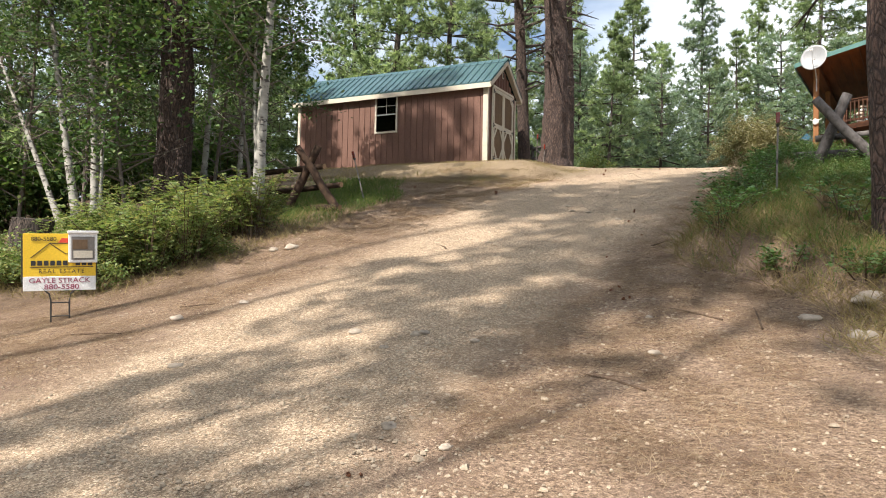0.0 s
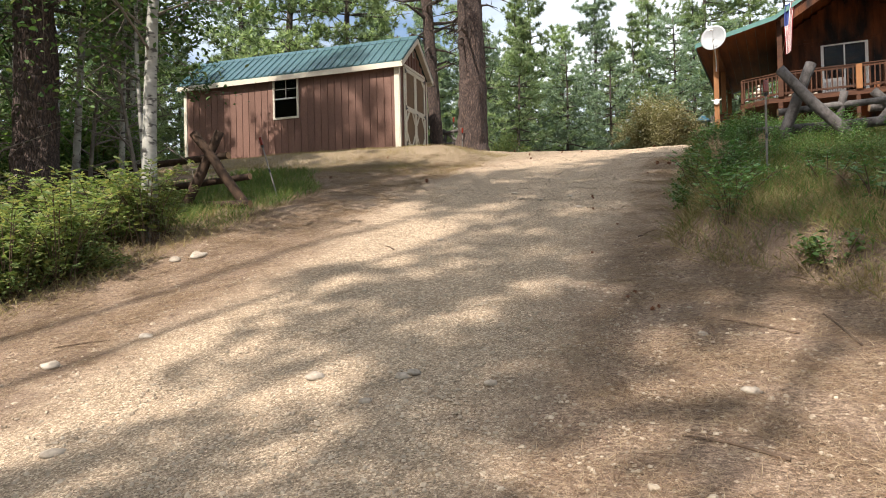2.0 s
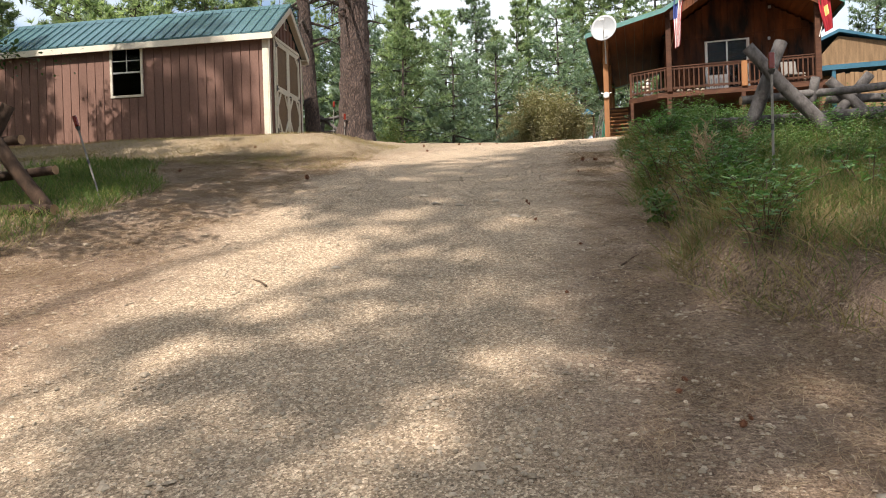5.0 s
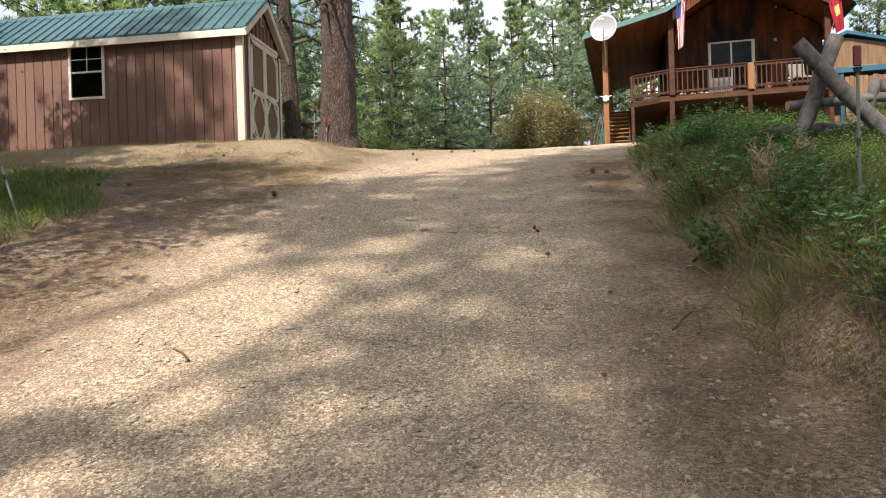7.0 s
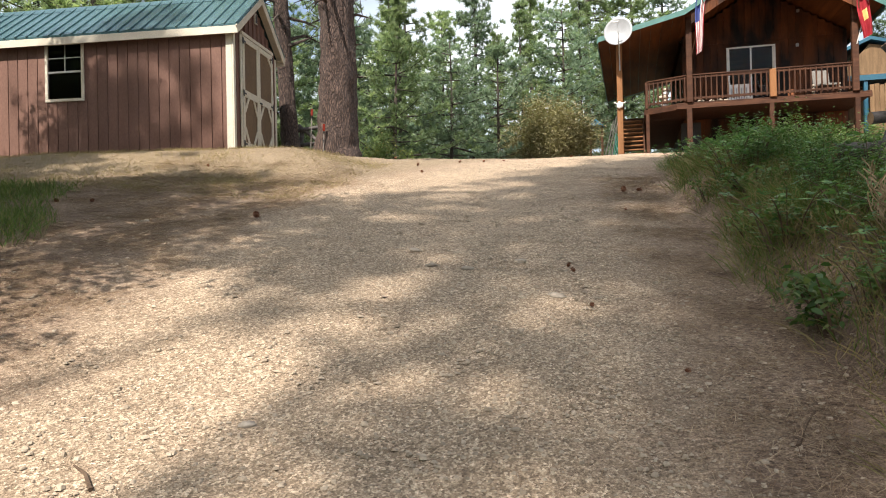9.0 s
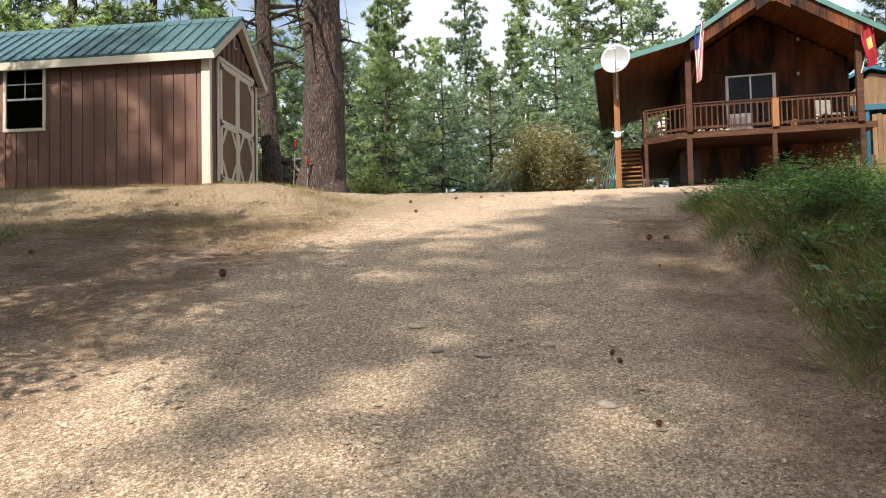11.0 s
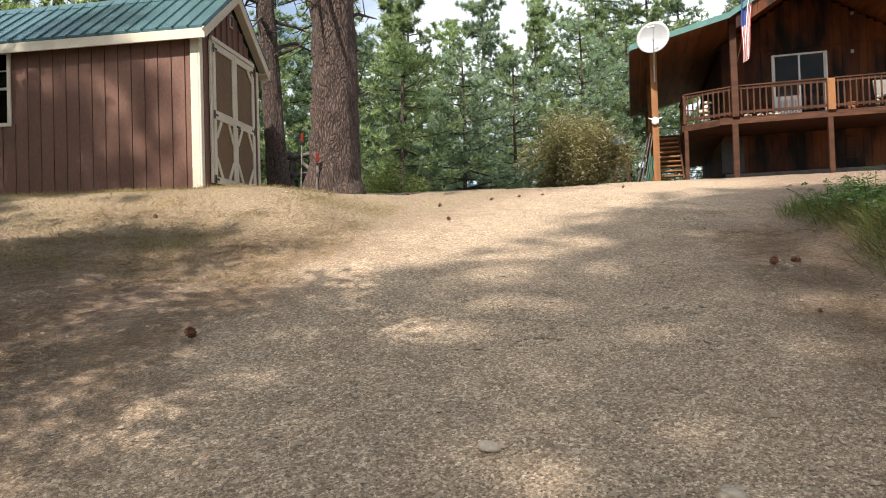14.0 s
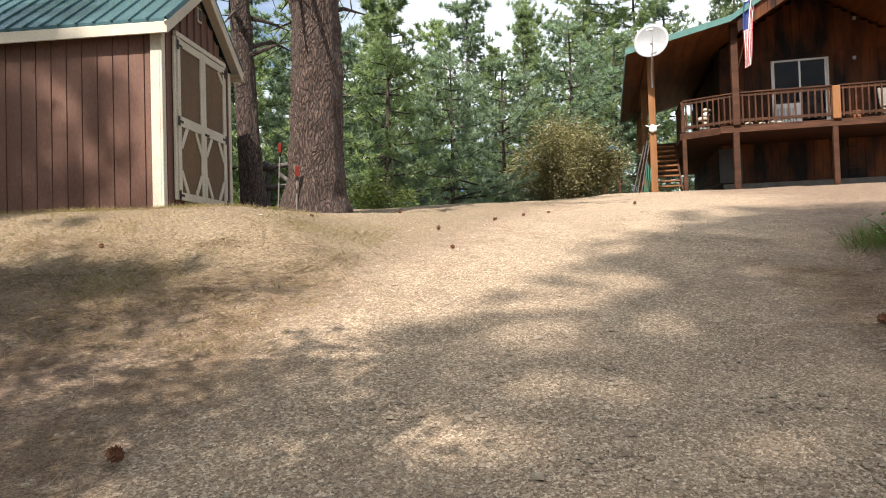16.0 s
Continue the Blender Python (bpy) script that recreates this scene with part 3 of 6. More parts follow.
    for s, (a, b) in enumerate(((y0, (y0 + y1) / 2 - 0.004), ((y0 + y1) / 2 + 0.004, y1))):
        leaf = part("door", Shape().box((0.02, a, z0), (0.045, b, z1), 0.003), DOOR_BROWN, shed, "brown shed door with tan cross-bracing")
        f = Shape()
        w = 0.075
        for p, q in (((a, z0), (a + w, z1)), ((b - w, z0), (b, z1))):
            f.box((0.045, p[0], p[1]), (0.066, q[0], q[1]), 0.004)
        for za in (z0, zr - 0.06, z1 - 0.11):
            f.box((0.045, a + w, za), (0.066, b - w, za + (0.1 if za != zr - 0.06 else 0.13)), 0.004)
        part("door_frame", f, TAN, leaf, "tan painted boards")
        for cy, sy in ((a + w, 1), (b - w, -1)):
            for cz, sz in ((z0 + 0.1, 1), (zr - 0.06, -1)):
                part("brace", Shape().beam((0.057, cy, cz + sz * 0.27), (0.057, cy + sy * 0.17, cz), 0.06, 0.018, 0.003, up=(1, 0, 0)), TAN, leaf)
        if s:
            part("brace", Shape().beam((0.057, b - w, z1 - 0.26), (0.057, b - w - 0.16, z1 - 0.11), 0.06, 0.018, 0.003, up=(1, 0, 0)), TAN, leaf)
        hy = a if s == 0 else b
        for hz in (z0 + 0.06, zr, z1 - 0.1):
            t = 1 if s == 0 else -1
            part("hinge", Shape().box((0.066, hy - 0.02 * t, hz - 0.06), (0.075, hy + 0.03 * t, hz + 0.06), 0.003).box((0.066, hy + 0.03 * t, hz - 0.015), (0.074, hy + 0.12 * t, hz + 0.015), 0.003), BLACK, leaf, "black iron strap hinge")
    part("door_handle", Shape().box((0.066, 1.06, 1.0), (0.09, 1.16, 1.03), 0.005), BLACK, leaf)
    part("door_header", Shape().box((0.02, y0 - 0.04, z1 + 0.005), (0.07, y1 + 0.04, z1 + 0.07), 0.005), TAN, shed)
    for a in (y0 - 0.06, y1 + 0.006):
        part("door_jamb", Shape().box((0.02, a, z0), (0.05, a + 0.054, z1), 0.004), TAN, shed)


build_shed()

# ---------------------------------------------------------------- cabin


def build_cabin():
    cabin = thing("cabin", "red-brown timber cabin with raised deck and green metal roof", "house", pose(2.45, 30.6, 4.16, 0, 0, -6.5))
    RZ, RU, BZ, BL, BR, EL, ER, EZ, ERZ = 6.36, 4.58, 4.70, 1.91, 7.25, -0.92, 7.8, 4.04, 4.36
    W = 2.5
    wl, wr, back = 2.02, 7.5, 10.0

    def under(u):
        """Underside of the roof."""
        pts = [(EL, EZ), (BL, BZ), (RU, RZ), (ER, ERZ)]
        return float(np.interp(u, [p[0] for p in pts], [p[1] for p in pts])) - 0.2

    # roof slopes
    edge = [(EL, EZ), (BL, BZ), (RU, RZ), (ER, ERZ)]
    for (ua, za), (ub, zb) in zip(edge, edge[1:]):
        roof = part("roof", Shape().plate([(ua, za), (ub, zb), (ub, zb - 0.05), (ua, za - 0.05)], -0.5, back + 0.5), HOUSE_ROOF, cabin, "green metal roof")
        part("roof_edge", Shape().plate([(ua, za + 0.012), (ub, zb + 0.012), (ub, zb - 0.16), (ua, za - 0.16)], -0.54, -0.505), HOUSE_ROOF, roof)
        # soffit planks follow the slope
        n = 8
        for i in range(n):
            p, q = (ua + (ub - ua) * i / n, za + (zb - za) * i / n - 0.056), (ua + (ub - ua) * (i + 0.97) / n, za + (zb - za) * (i + 0.97) / n - 0.056)
            part("soffit_plank", Shape().plate([p, q, (q[0], q[1] - 0.03), (p[0], p[1] - 0.03)], -0.5, back), SOFFIT, roof)
    part("eave_fascia", Shape().box((EL - 0.03, -0.5, EZ - 0.2), (EL, back + 0.4, EZ - 0.02), 0.004), HOUSE_ROOF, cabin)
    part("eave_fascia", Shape().box((ER, -0.5, ERZ - 0.24), (ER + 0.03, back + 0.4, ERZ), 0.004), HOUSE_ROOF, cabin)
    part("eave_beam", Shape().box((-0.36, -0.3, under(-0.25) - 0.14), (-0.14, back, under(-0.25) + 0.06), 0.01), SOFFIT, cabin)
    # plank skirt below the gable edge
    i = 0
    u = 2.1
    while u < 7.05:
        v = u + 0.19
        drop = 0.38 if abs(u - RU) > 0.5 else 0.5
        part("gable_plank", Shape().plate([(u, under(u) - drop), (v, under(v) - drop), (v, under(v) + 0.08), (u, under(u) + 0.08)], -0.46, -0.43), STAINED, cabin)
        u += 0.2
    # wall with a hole for the sliding door; vertical planks on it
    s0, s1, sz0, sz1 = 3.53, 5.18, 1.76, 4.1
    core = Shape()
    core.box((wl, W + 0.03, 0.2), (s0, W + 0.15, 4.4)).box((s1, W + 0.03, 0.2), (wr, W + 0.15, 4.4)).box((s0, W + 0.03, 0.2), (s1, W + 0.15, sz0)).box((s0, W + 0.03, sz1), (s1, W + 0.15, 4.4))
    core.plate([(wl, 4.4), (wr, 4.4), (BR, BZ - 0.2), (RU, RZ - 0.22), (BL, BZ - 0.2)], W + 0.03, W + 0.15)
    wall = part("wall", core, STAINED, cabin)
    core = Shape()
    core.box((wl, W + 0.15, 0.2), (wl + 0.12, back, 4.5)).box((wr - 0.12, W + 0.15, 0.2), (wr, back, 4.5)).box((wl, back - 0.1, 0.2), (wr, back, 6.0))
    part("side_wall", core, STAINED, cabin)
    part("inner_floor", Shape().box((wl + 0.12, W + 0.15, 1.6), (wr - 0.12, back - 0.1, 1.7)), DECK, cabin)
    part("inner_ceiling", Shape().box((wl + 0.12, W + 0.15, 4.2), (wr - 0.12, back - 0.1, 4.25)), STAINED, cabin)
    u = wl
    while u < wr - 0.02:
        v = min(u + 0.24, wr)
        spans = [(0.34, 1.55), (1.8, 4.25), (4.28, under((u + v) / 2))]
        if v > s0 and u < s1:
            spans = [(0.34, 1.55), (sz1 + 0.1, 4.25), (4.28, under((u + v) / 2))]
        for z0, z1 in spans:
            part("plank", Shape().box((u + 0.004, W + 0.005, z0), (v - 0.004, W + 0.03, z1), 0.004), STAINED, wall)
        u += 0.24
    z = 0.34
    while z < 4.2:
        part("plank", Shape().box((wl - 0.025, W, z + 0.004), (wl, back, z + 0.2), 0.004), STAINED, wall)
        z += 0.205
    part("foundation", Shape().box((wl - 0.02, W - 0.03, -0.6), (wr + 0.02, W + 0.2, 0.32), 0.01), CONCRETE, cabin, "grey concrete footing")
    # sliding door
    door = part("sliding_door", Shape().box((s0, W - 0.02, sz0), (s0 + 0.05, W + 0.06, sz1), 0.004).box((s1 - 0.05, W - 0.02, sz0), (s1, W + 0.06, sz1), 0.004).box((s0 + 0.05, W - 0.02, sz1 - 0.05), (s1 - 0.05, W + 0.06, sz1), 0.004).box((s0 + 0.05, W - 0.02, sz0), (s1 - 0.05, W + 0.06, sz0 + 0.06), 0.004), WHITE, cabin, "white-framed sliding glass door")
    sm = (s0 + s1) / 2
    for a, b, dy in ((s0 + 0.05, sm + 0.03, 0.02), (sm - 0.03, s1 - 0.05, 0.045)):
        sash = part("sash", Shape().box((a, W + dy - 0.012, sz0 + 0.06), (a + 0.055, W + dy + 0.012, sz1 - 0.05), 0.003).box((b - 0.055, W + dy - 0.012, sz0 + 0.06), (b, W + dy + 0.012, sz1 - 0.05), 0.003), WHITE, door)
        p = part("pane", Shape().box((a + 0.055, W + dy - 0.003, sz0 + 0.06), (b - 0.055, W + dy + 0.003, sz1 - 0.05)), GLASS, sash)
        p.visible_shadow = False
    part("door_header", Shape().box((s0 - 0.12, W - 0.02, sz1 + 0.01), (s1 + 0.12, W + 0.005, sz1 + 0.11), 0.006), STAINED, cabin)
    # deck
    DZ = 1.72
    deck = part("deck", Shape().plate([(1.6, 0.02), (7.5, 0.02), (7.5, W), (1.9, W), (1.9, 2.06), (0.62, 2.06), (0.62, 0.62)], DZ - 0.16, DZ - 0.045, "z"), DECK, cabin, "raised timber deck")
    v = 0.0
    while v < W - 0.02:
        left = 1.6 - (1.6 - 0.6) * min(v / 0.62, 1) if v < 2.0 else 1.86
        part("deck_board", Shape().box((left, v - 0.02, DZ - 0.04), (7.52, v + 0.115, DZ), 0.005), DECK, deck)
        v += 0.14
    part("rim_board", Shape().box((1.6, -0.04, DZ - 0.2), (7.52, 0.018, DZ - 0.045), 0.008), DECK, deck)
    part("rim_board", Shape().beam((1.6, -0.02, DZ - 0.13), (0.6, 0.6, DZ - 0.13), 0.05, 0.19, 0.008), DECK, deck)
    part("rim_board", Shape().box((0.57, 0.62, DZ - 0.22), (0.62, 2.1, DZ - 0.03), 0.008), DECK, deck)
    part("landing", Shape().box((-0.35, 2.08, DZ - 0.16), (wl, back, DZ - 0.04), 0.008), DECK, deck)
    # posts
    for u, v, z0, z1, w, mt in ((-0.24, 0, -0.3, under(-0.24), 0.19, POST), (2.04, -0.02, DZ, under(2.04) + 0.02, 0.19, DECK), (7.05, -0.02, DZ, under(7.05), 0.19, DECK), (2.02, 0.02, -0.3, DZ - 0.2, 0.17, DECK), (4.58, 0.02, -0.3, DZ - 0.2, 0.14, DECK), (7.1, 0.02, -0.3, DZ - 0.2, 0.15, DECK), (0.68, 0.56, -0.3, DZ - 0.2, 0.12, DECK), (4.62, -0.01, DZ, 2.63, 0.2, POST), (0.66, 0.62, DZ, 2.62, 0.1, DECK), (-0.24, 4, -0.6, under(-0.24), 0.19, POST), (-0.24, 8, -0.9, under(-0.24), 0.19, POST)):
        part("post", Shape().box((u - w / 2, v - w / 2, z0), (u + w / 2, v + w / 2, z1), 0.012), mt, cabin, "square cedar post")
    # railings
    runs = [((2.13, -0.01), (4.52, -0.01)), ((4.72, -0.01), (6.95, -0.01)), ((0.68, 0.6), (1.96, 0.02)), ((0.66, 0.66), (0.66, 2.4))]
    for a, b in runs:
        a, b = Vector((*a, 0)), Vector((*b, 0))
        rail = part("railing", Shape().beam(a + Vector((0, 0, 2.64)), b + Vector((0, 0, 2.64)), 0.11, 0.045, 0.008), DECK, cabin, "dark timber handrail")
        part("bottom_rail", Shape().beam(a + Vector((0, 0, 1.86)), b + Vector((0, 0, 1.86)), 0.04, 0.08, 0.006), DECK, rail)
        part("top_rail", Shape().beam(a + Vector((0, 0, 2.57)), b + Vector((0, 0, 2.57)), 0.04, 0.08, 0.006), DECK, rail)
        n = max(2, round((b - a).length / 0.165))
        for i in range(n):
            p = a + (b - a) * ((i + 0.5) / n)
            part("baluster", Shape().box((p.x - 0.022, p.y - 0.045, 1.78), (p.x + 0.022, p.y - 0.008, 2.6), 0.005), DECK, rail)
    # stairs up to the landing
    stairs = part("stairs", Shape().beam((-0.2, 0.35, -0.05), (-0.2, 2.13, DZ - 0.2), 0.05, 0.24, 0.006).beam((0.55, 0.35, -0.05), (0.55, 2.13, DZ - 0.2), 0.05, 0.24, 0.006), DECK, cabin, "timber stairs with open risers")
    for i in range(9):
        t = (i + 0.6) / 9.2
        v, z = 0.35 + 1.78 * t, 0.02 + (DZ - 0.1) * t
        part("tread", Shape().box((-0.17, v - 0.1, z), (0.52, v + 0.14, z + 0.045), 0.006), POST, stairs)
    # lights, trim
    for u, z in ((5.9, 3.98), (5.94, 5.2)):
        part("wall_lamp", Shape().box((u - 0.05, W - 0.05, z - 0.05), (u + 0.05, W + 0.004, z + 0.07), 0.012), METAL, cabin)
    part("crawl_door", Shape().box((1.9, W - 0.02, 0.36), (2.6, W + 0.004, 1.45), 0.01), BLACK, cabin)
    for z in (0.62, 0.95, 1.28):
        part("rung", Shape().box((5.6, W - 0.06, z), (5.95, W + 0.004, z + 0.035), 0.006), DECK, cabin)
    return cabin


build_cabin()
CABIN = pose(2.45, 30.6, 4.16, 0, 0, -6.5)


def cloth(w, h, cols, rows, fold=0.05, gather=0.35):
    """A hanging flag as a grid of points; x across, z down."""
    pts = {}
    for i in range(cols + 1):
        for j in range(rows + 1):
            s, t = i / cols, j / rows
            x = w * s * (1 - gather * t) + 0.03 * math.sin(t * 5)
            y = fold * math.sin(s * 11 + t * 2.2) + 0.02 * math.sin(t * 7)
            z = -h * t - 0.45 * w * s * (0.5 + 0.5 * math.sin(t * 2 + 0.8))
            pts[i, j] = (x, y, z)
    return pts


def build_flags():
    flag = thing("flag", "faded red white and blue striped flag on an angled pole", "flag", CABIN @ pose(2.12, -0.12, 3.3))
    part("pole", Shape().tube([(0, 0, 0), (0.46, -0.37, 1.9)], [0.016, 0.013], 8), DECK, flag)
    cols, rows = 13, 24
    pts = cloth(0.38, 1.85, cols, rows, 0.04, 0.45)

    def put(i, j):
        x, y, z = pts[i, j]
        return (0.46 - x * 0.9 + 0.02 - 0.2 * j / rows, -0.42 + y + 0.06 * j / rows, 1.86 + z)
    # stripes run down the hanging cloth; the union is at the top
    for name, mt, pick in (("red_stripes", RED, lambda i, j: i % 2 == 0 and not (i > 5 and j < 10)), ("white_stripes", CLOTHWHITE, lambda i, j: i % 2 == 1 and not (i > 5 and j < 10)), ("blue_union", BLUE, lambda i, j: i > 5 and j < 10)):
        sh = Shape()
        for i in range(cols):
            for j in range(rows):
                if pick(i, j):
                    sh.add([put(i, j), put(i + 1, j), put(i + 1, j + 1), put(i, j + 1)], [(0, 1, 2, 3)])
        ob = part(name, sh.mesh(name, True), mt, flag)
    red = thing("flag", "red flag with a gold emblem hanging from a pole", "flag", CABIN @ pose(7.08, -0.14, 3.2))
    part("pole", Shape().tube([(0, 0, 0), (0.36, -0.3, 1.6)], [0.016, 0.013], 8), CLOTHWHITE, red)
    pts = cloth(0.45, 1.35, 10, 20, 0.05, 0.4)
    for name, mt, pick in (("cloth", RED, lambda i, j: not (3 <= i < 6 and 7 <= j < 12)), ("emblem", GOLD, lambda i, j: 3 <= i < 6 and 7 <= j < 12)):
        sh = Shape()
        for i in range(10):
            for j in range(20):
                if pick(i, j):
                    c = [(0.36 - x * 0.95 - 0.01, -0.3 + y, 1.55 + z) for x, y, z in (pts[i, j], pts[i + 1, j], pts[i + 1, j + 1], pts[i, j + 1])]
                    sh.add(c, [(0, 1, 2, 3)])
        part(name, sh.mesh(name, True), mt, red)


build_flags()


def build_dish():
    dish = thing("satellite_dish", "pale grey satellite dish on a bent mast", "satellite dish", CABIN @ pose(-0.24, -0.8, 4.12))
    bowl = Shape()
    R, seg = 0.48, 36
    ax = pose(0, 0, 0, 80, 0, -14)
    rings = [(0.0, 0.0), (0.3, 0.02), (0.6, 0.06), (0.85, 0.11), (1.0, 0.15), (1.0, 0.13), (0.6, 0.035), (0.0, -0.02)]
    vs = [ax @ Vector((r * R * math.cos(2 * math.pi * j / seg), r * R * 1.02 * math.sin(2 * math.pi * j / seg), -0.12 + h)) for r, h in rings for j in range(seg)]
    fs = [(i * seg + j, i * seg + (j + 1) % seg, (i + 1) * seg + (j + 1) % seg, (i + 1) * seg + j) for i in range(len(rings) - 1) for j in range(seg)]
    part("reflector", bowl.add(vs, fs), DISHGREY, dish, "round pale grey reflector", True)
    part("arm", Shape().tube([(0.0, -0.05, -0.46), (0.0, -0.42, -0.2), (0.0, -0.48, 0.16)], [0.014] * 3, 8), METAL, dish)
    part("feed_horn", Shape().tube([(-0.16, -0.48, 0.16), (0.02, -0.47, 0.18)], [0.02, 0.03], 8), METAL, dish)
    part("mast", Shape().tube([(0, 0.1, -0.02), (0.02, 0.3, -0.42), (0.02, 0.66, -0.68), (0.02, 0.67, -1.15)], [0.026] * 4, 10), METAL, dish)


build_dish()


def stones(name, spots, label, category, m=None):
    pile = thing(name, label, category, m)
    for i, (x, y, z, r, sq) in enumerate(spots):
        part("stone", Shape().ball((x, y, z), r, sq, 0.35, i, 12, 8), STONE if i % 3 else WHITE, pile, "", True)
    return pile


stones("stone_cairn", [(0, 0, 0.07, 0.17, (1, 0.8, 0.42)), (0.02, 0, 0.2, 0.13, (0.9, 0.8, 0.5)), (-0.04, 0, 0.34, 0.18, (1.0, 0.7, 0.42)), (0.03, 0, 0.47, 0.12, (1, 0.8, 0.6)), (0.05, 0, 0.6, 0.14, (1.1, 0.7, 0.4))], "stacked white stones on the deck corner", "cairn", CABIN @ pose(1.26, 0.5, 1.72))
for u, r in ((2.4, 0.1), (2.75, 0.08), (3.0, 0.09), (3.2, 0.07)):
    solid("deck_stone", Shape().ball((0, 0, r * 0.55), r, (1.2, 0.9, 0.6), 0.3, u, 10, 7), STONE, "pale rounded stone on the deck", "stone", CABIN @ pose(u, 0.18, 1.72), "stones along the deck", smooth=True)


def build_deck_things():
    gate = thing("pet_gate", "white slotted panel standing at the sliding door", "gate", CABIN @ pose(3.55, 2.3, 1.725))
    part("panel", Shape().box((0, 0, 0), (0.78, 0.03, 0.98), 0.01), WHITE, gate)
    for i in range(7):
        part("slot", Shape().box((0.08 + i * 0.085, -0.006, 0.1), (0.12 + i * 0.085, -0.001, 0.84), 0.002), DISHGREY, gate)
    chair = thing("deck_chair", "pale cushioned deck chair with wooden legs", "chair", CABIN @ pose(6.35, 0.75, 1.72, 0, 0, 12))
    part("seat", Shape().box((-0.27, -0.25, 0.36), (0.27, 0.25, 0.44), 0.02), CONCRETE, chair)
    part("backrest", Shape().beam((0, 0.24, 0.42), (0, 0.36, 0.98), 0.54, 0.07, 0.02, up=(0, 1, 0)), CONCRETE, chair)
    for x in (-0.25, 0.25):
        for y in (-0.22, 0.22):
            part("leg", Shape().box((x - 0.025, y - 0.025, 0), (x + 0.025, y + 0.025, 0.37), 0.005), DECK, chair)
    for u in (5.85, 6.62):
        solid("deck_figurine", Shape().ball((0, 0, 0.12), 0.06, (1, 1, 2), 0.1, u).ball((0, 0, 0.3), 0.045), STONE, "small pale garden ornament on the deck", "ornament", CABIN @ pose(u, 0.12, 1.725), "deck ornaments", smooth=True)
    solid("pot_plant", Shape().tube([(0, 0, 0), (0, 0, 0.22)], [0.09, 0.12], 12), surface("terracotta", (0.25, 0.1, 0.05), (0.33, 0.14, 0.07), 5), "clay flower pot on the deck", "pot", CABIN @ pose(5.2, 0.2, 1.725))
    skull = solid("post_ornament", Shape().ball((0, 0, 0), 0.11, (1, 0.5, 1.1), 0.3, 5, 12, 8).tube([(-0.2, 0, 0.1), (-0.08, 0, 0.05)], [0.012, 0.025], 6).tube([(0.2, 0, 0.1), (0.08, 0, 0.05)], [0.012, 0.025], 6), WHITE, "white bleached ornament nailed to the cedar post", "ornament", CABIN @ pose(-0.24, -0.14, 1.78), smooth=True)
    box = thing("side_shelter", "small teal-roofed shelter at the side of the cabin", "shelter", CABIN @ pose(-1.35, 6.6, 0))
    part("roof", Shape().plate([(-0.35, 2.2), (0.0, 2.5), (0.35, 2.2)], -0.4, 0.4), BLUE_ROOF, box, "teal metal roof")
    for u in (-0.25, 0.25):
        part("post", Shape().box((u - 0.05, -0.05, -1.2), (u + 0.05, 0.05, 2.2), 0.008), DECK, box)
    hose = Shape()
    for k in range(3):
        hose.tube([(0.06 * k, 0.05 * k, 0), (0.1 + 0.06 * k, 0, 0.5), (0.15 + 0.04 * k, 0.02, 1.0 - 0.1 * k)], [0.02] * 3, 6)
    solid("garden_hose", hose, TEALHOSE, "dark green hose hung beside the stairs", "hose", CABIN @ pose(-0.55, 0.4, -0.1))
    tool = thing("leaning_poles", "grey wooden poles leaning beside the stairs", "poles", CABIN @ pose(-0.75, 0.5, -0.1))
    for k in range(3):
        part("pole", Shape().tube([(-0.1 + 0.12 * k, 0, 0), (0.28 + 0.1 * k, 0.1, 1.5 + 0.15 * k)], [0.022, 0.018], 7), GREYLOG, tool)


build_deck_things()


def build_neighbour():
    b = thing("outbuilding", "tan plank outbuilding with blue metal roof", "outbuilding", CABIN @ pose(8.0, 4.6, 0))
    wall = part("wall", Shape().box((0.1, 1.0, -0.4), (6.0, 4.5, 3.5)).plate([(0.1, 3.5), (6.0, 3.5), (1.1, 4.6)], 1.0, 4.5), TANPLANK, b)
    for i in range(28):
        u = 0.1 + i * 0.21
        part("plank", Shape().box((u + 0.004, 0.975, -0.3), (u + 0.206, 1.0, 3.45), 0.004), TANPLANK, wall)
    part("roof", Shape().plate([(-0.3, 4.25), (1.1, 4.85), (6.3, 3.35), (6.3, 3.25), (1.1, 4.72), (-0.3, 4.12)], 0.8, 4.7), BLUE_ROOF, b, "blue metal roof")
    part("lean_to", Shape().plate([(-0.25, 2.95), (6.5, 2.95), (6.5, 3.15), (-0.25, 3.15)], -0.2, 0.9), BLUE_ROOF, b, "blue-edged lean-to roof")
    for u in (0.55, 3.4, 6.2):
        part("post", Shape().box((u, -0.15, -0.5), (u + 0.14, -0.01, 2.95), 0.01), BLUE_ROOF, b)
    fence = thing("plank_fence", "tan upright plank fence beside the cabin", "fence", CABIN @ pose(8.5, 3.6, 0))
    for i in range(26):
        part("board", Shape().box((i * 0.16, 0, -0.4), (i * 0.16 + 0.15, 0.025, 2.62 + 0.03 * math.sin(i * 2.3)), 0.005), TANPLANK, fence)
    part("rail", Shape().box((0, 0.026, 0.5), (4.15, 0.07, 0.6)).box((0, 0.026, 2.2), (4.15, 0.07, 2.3)), TANPLANK, fence)


build_neighbour()

# ---------------------------------------------------------------- log fences, sign, markers


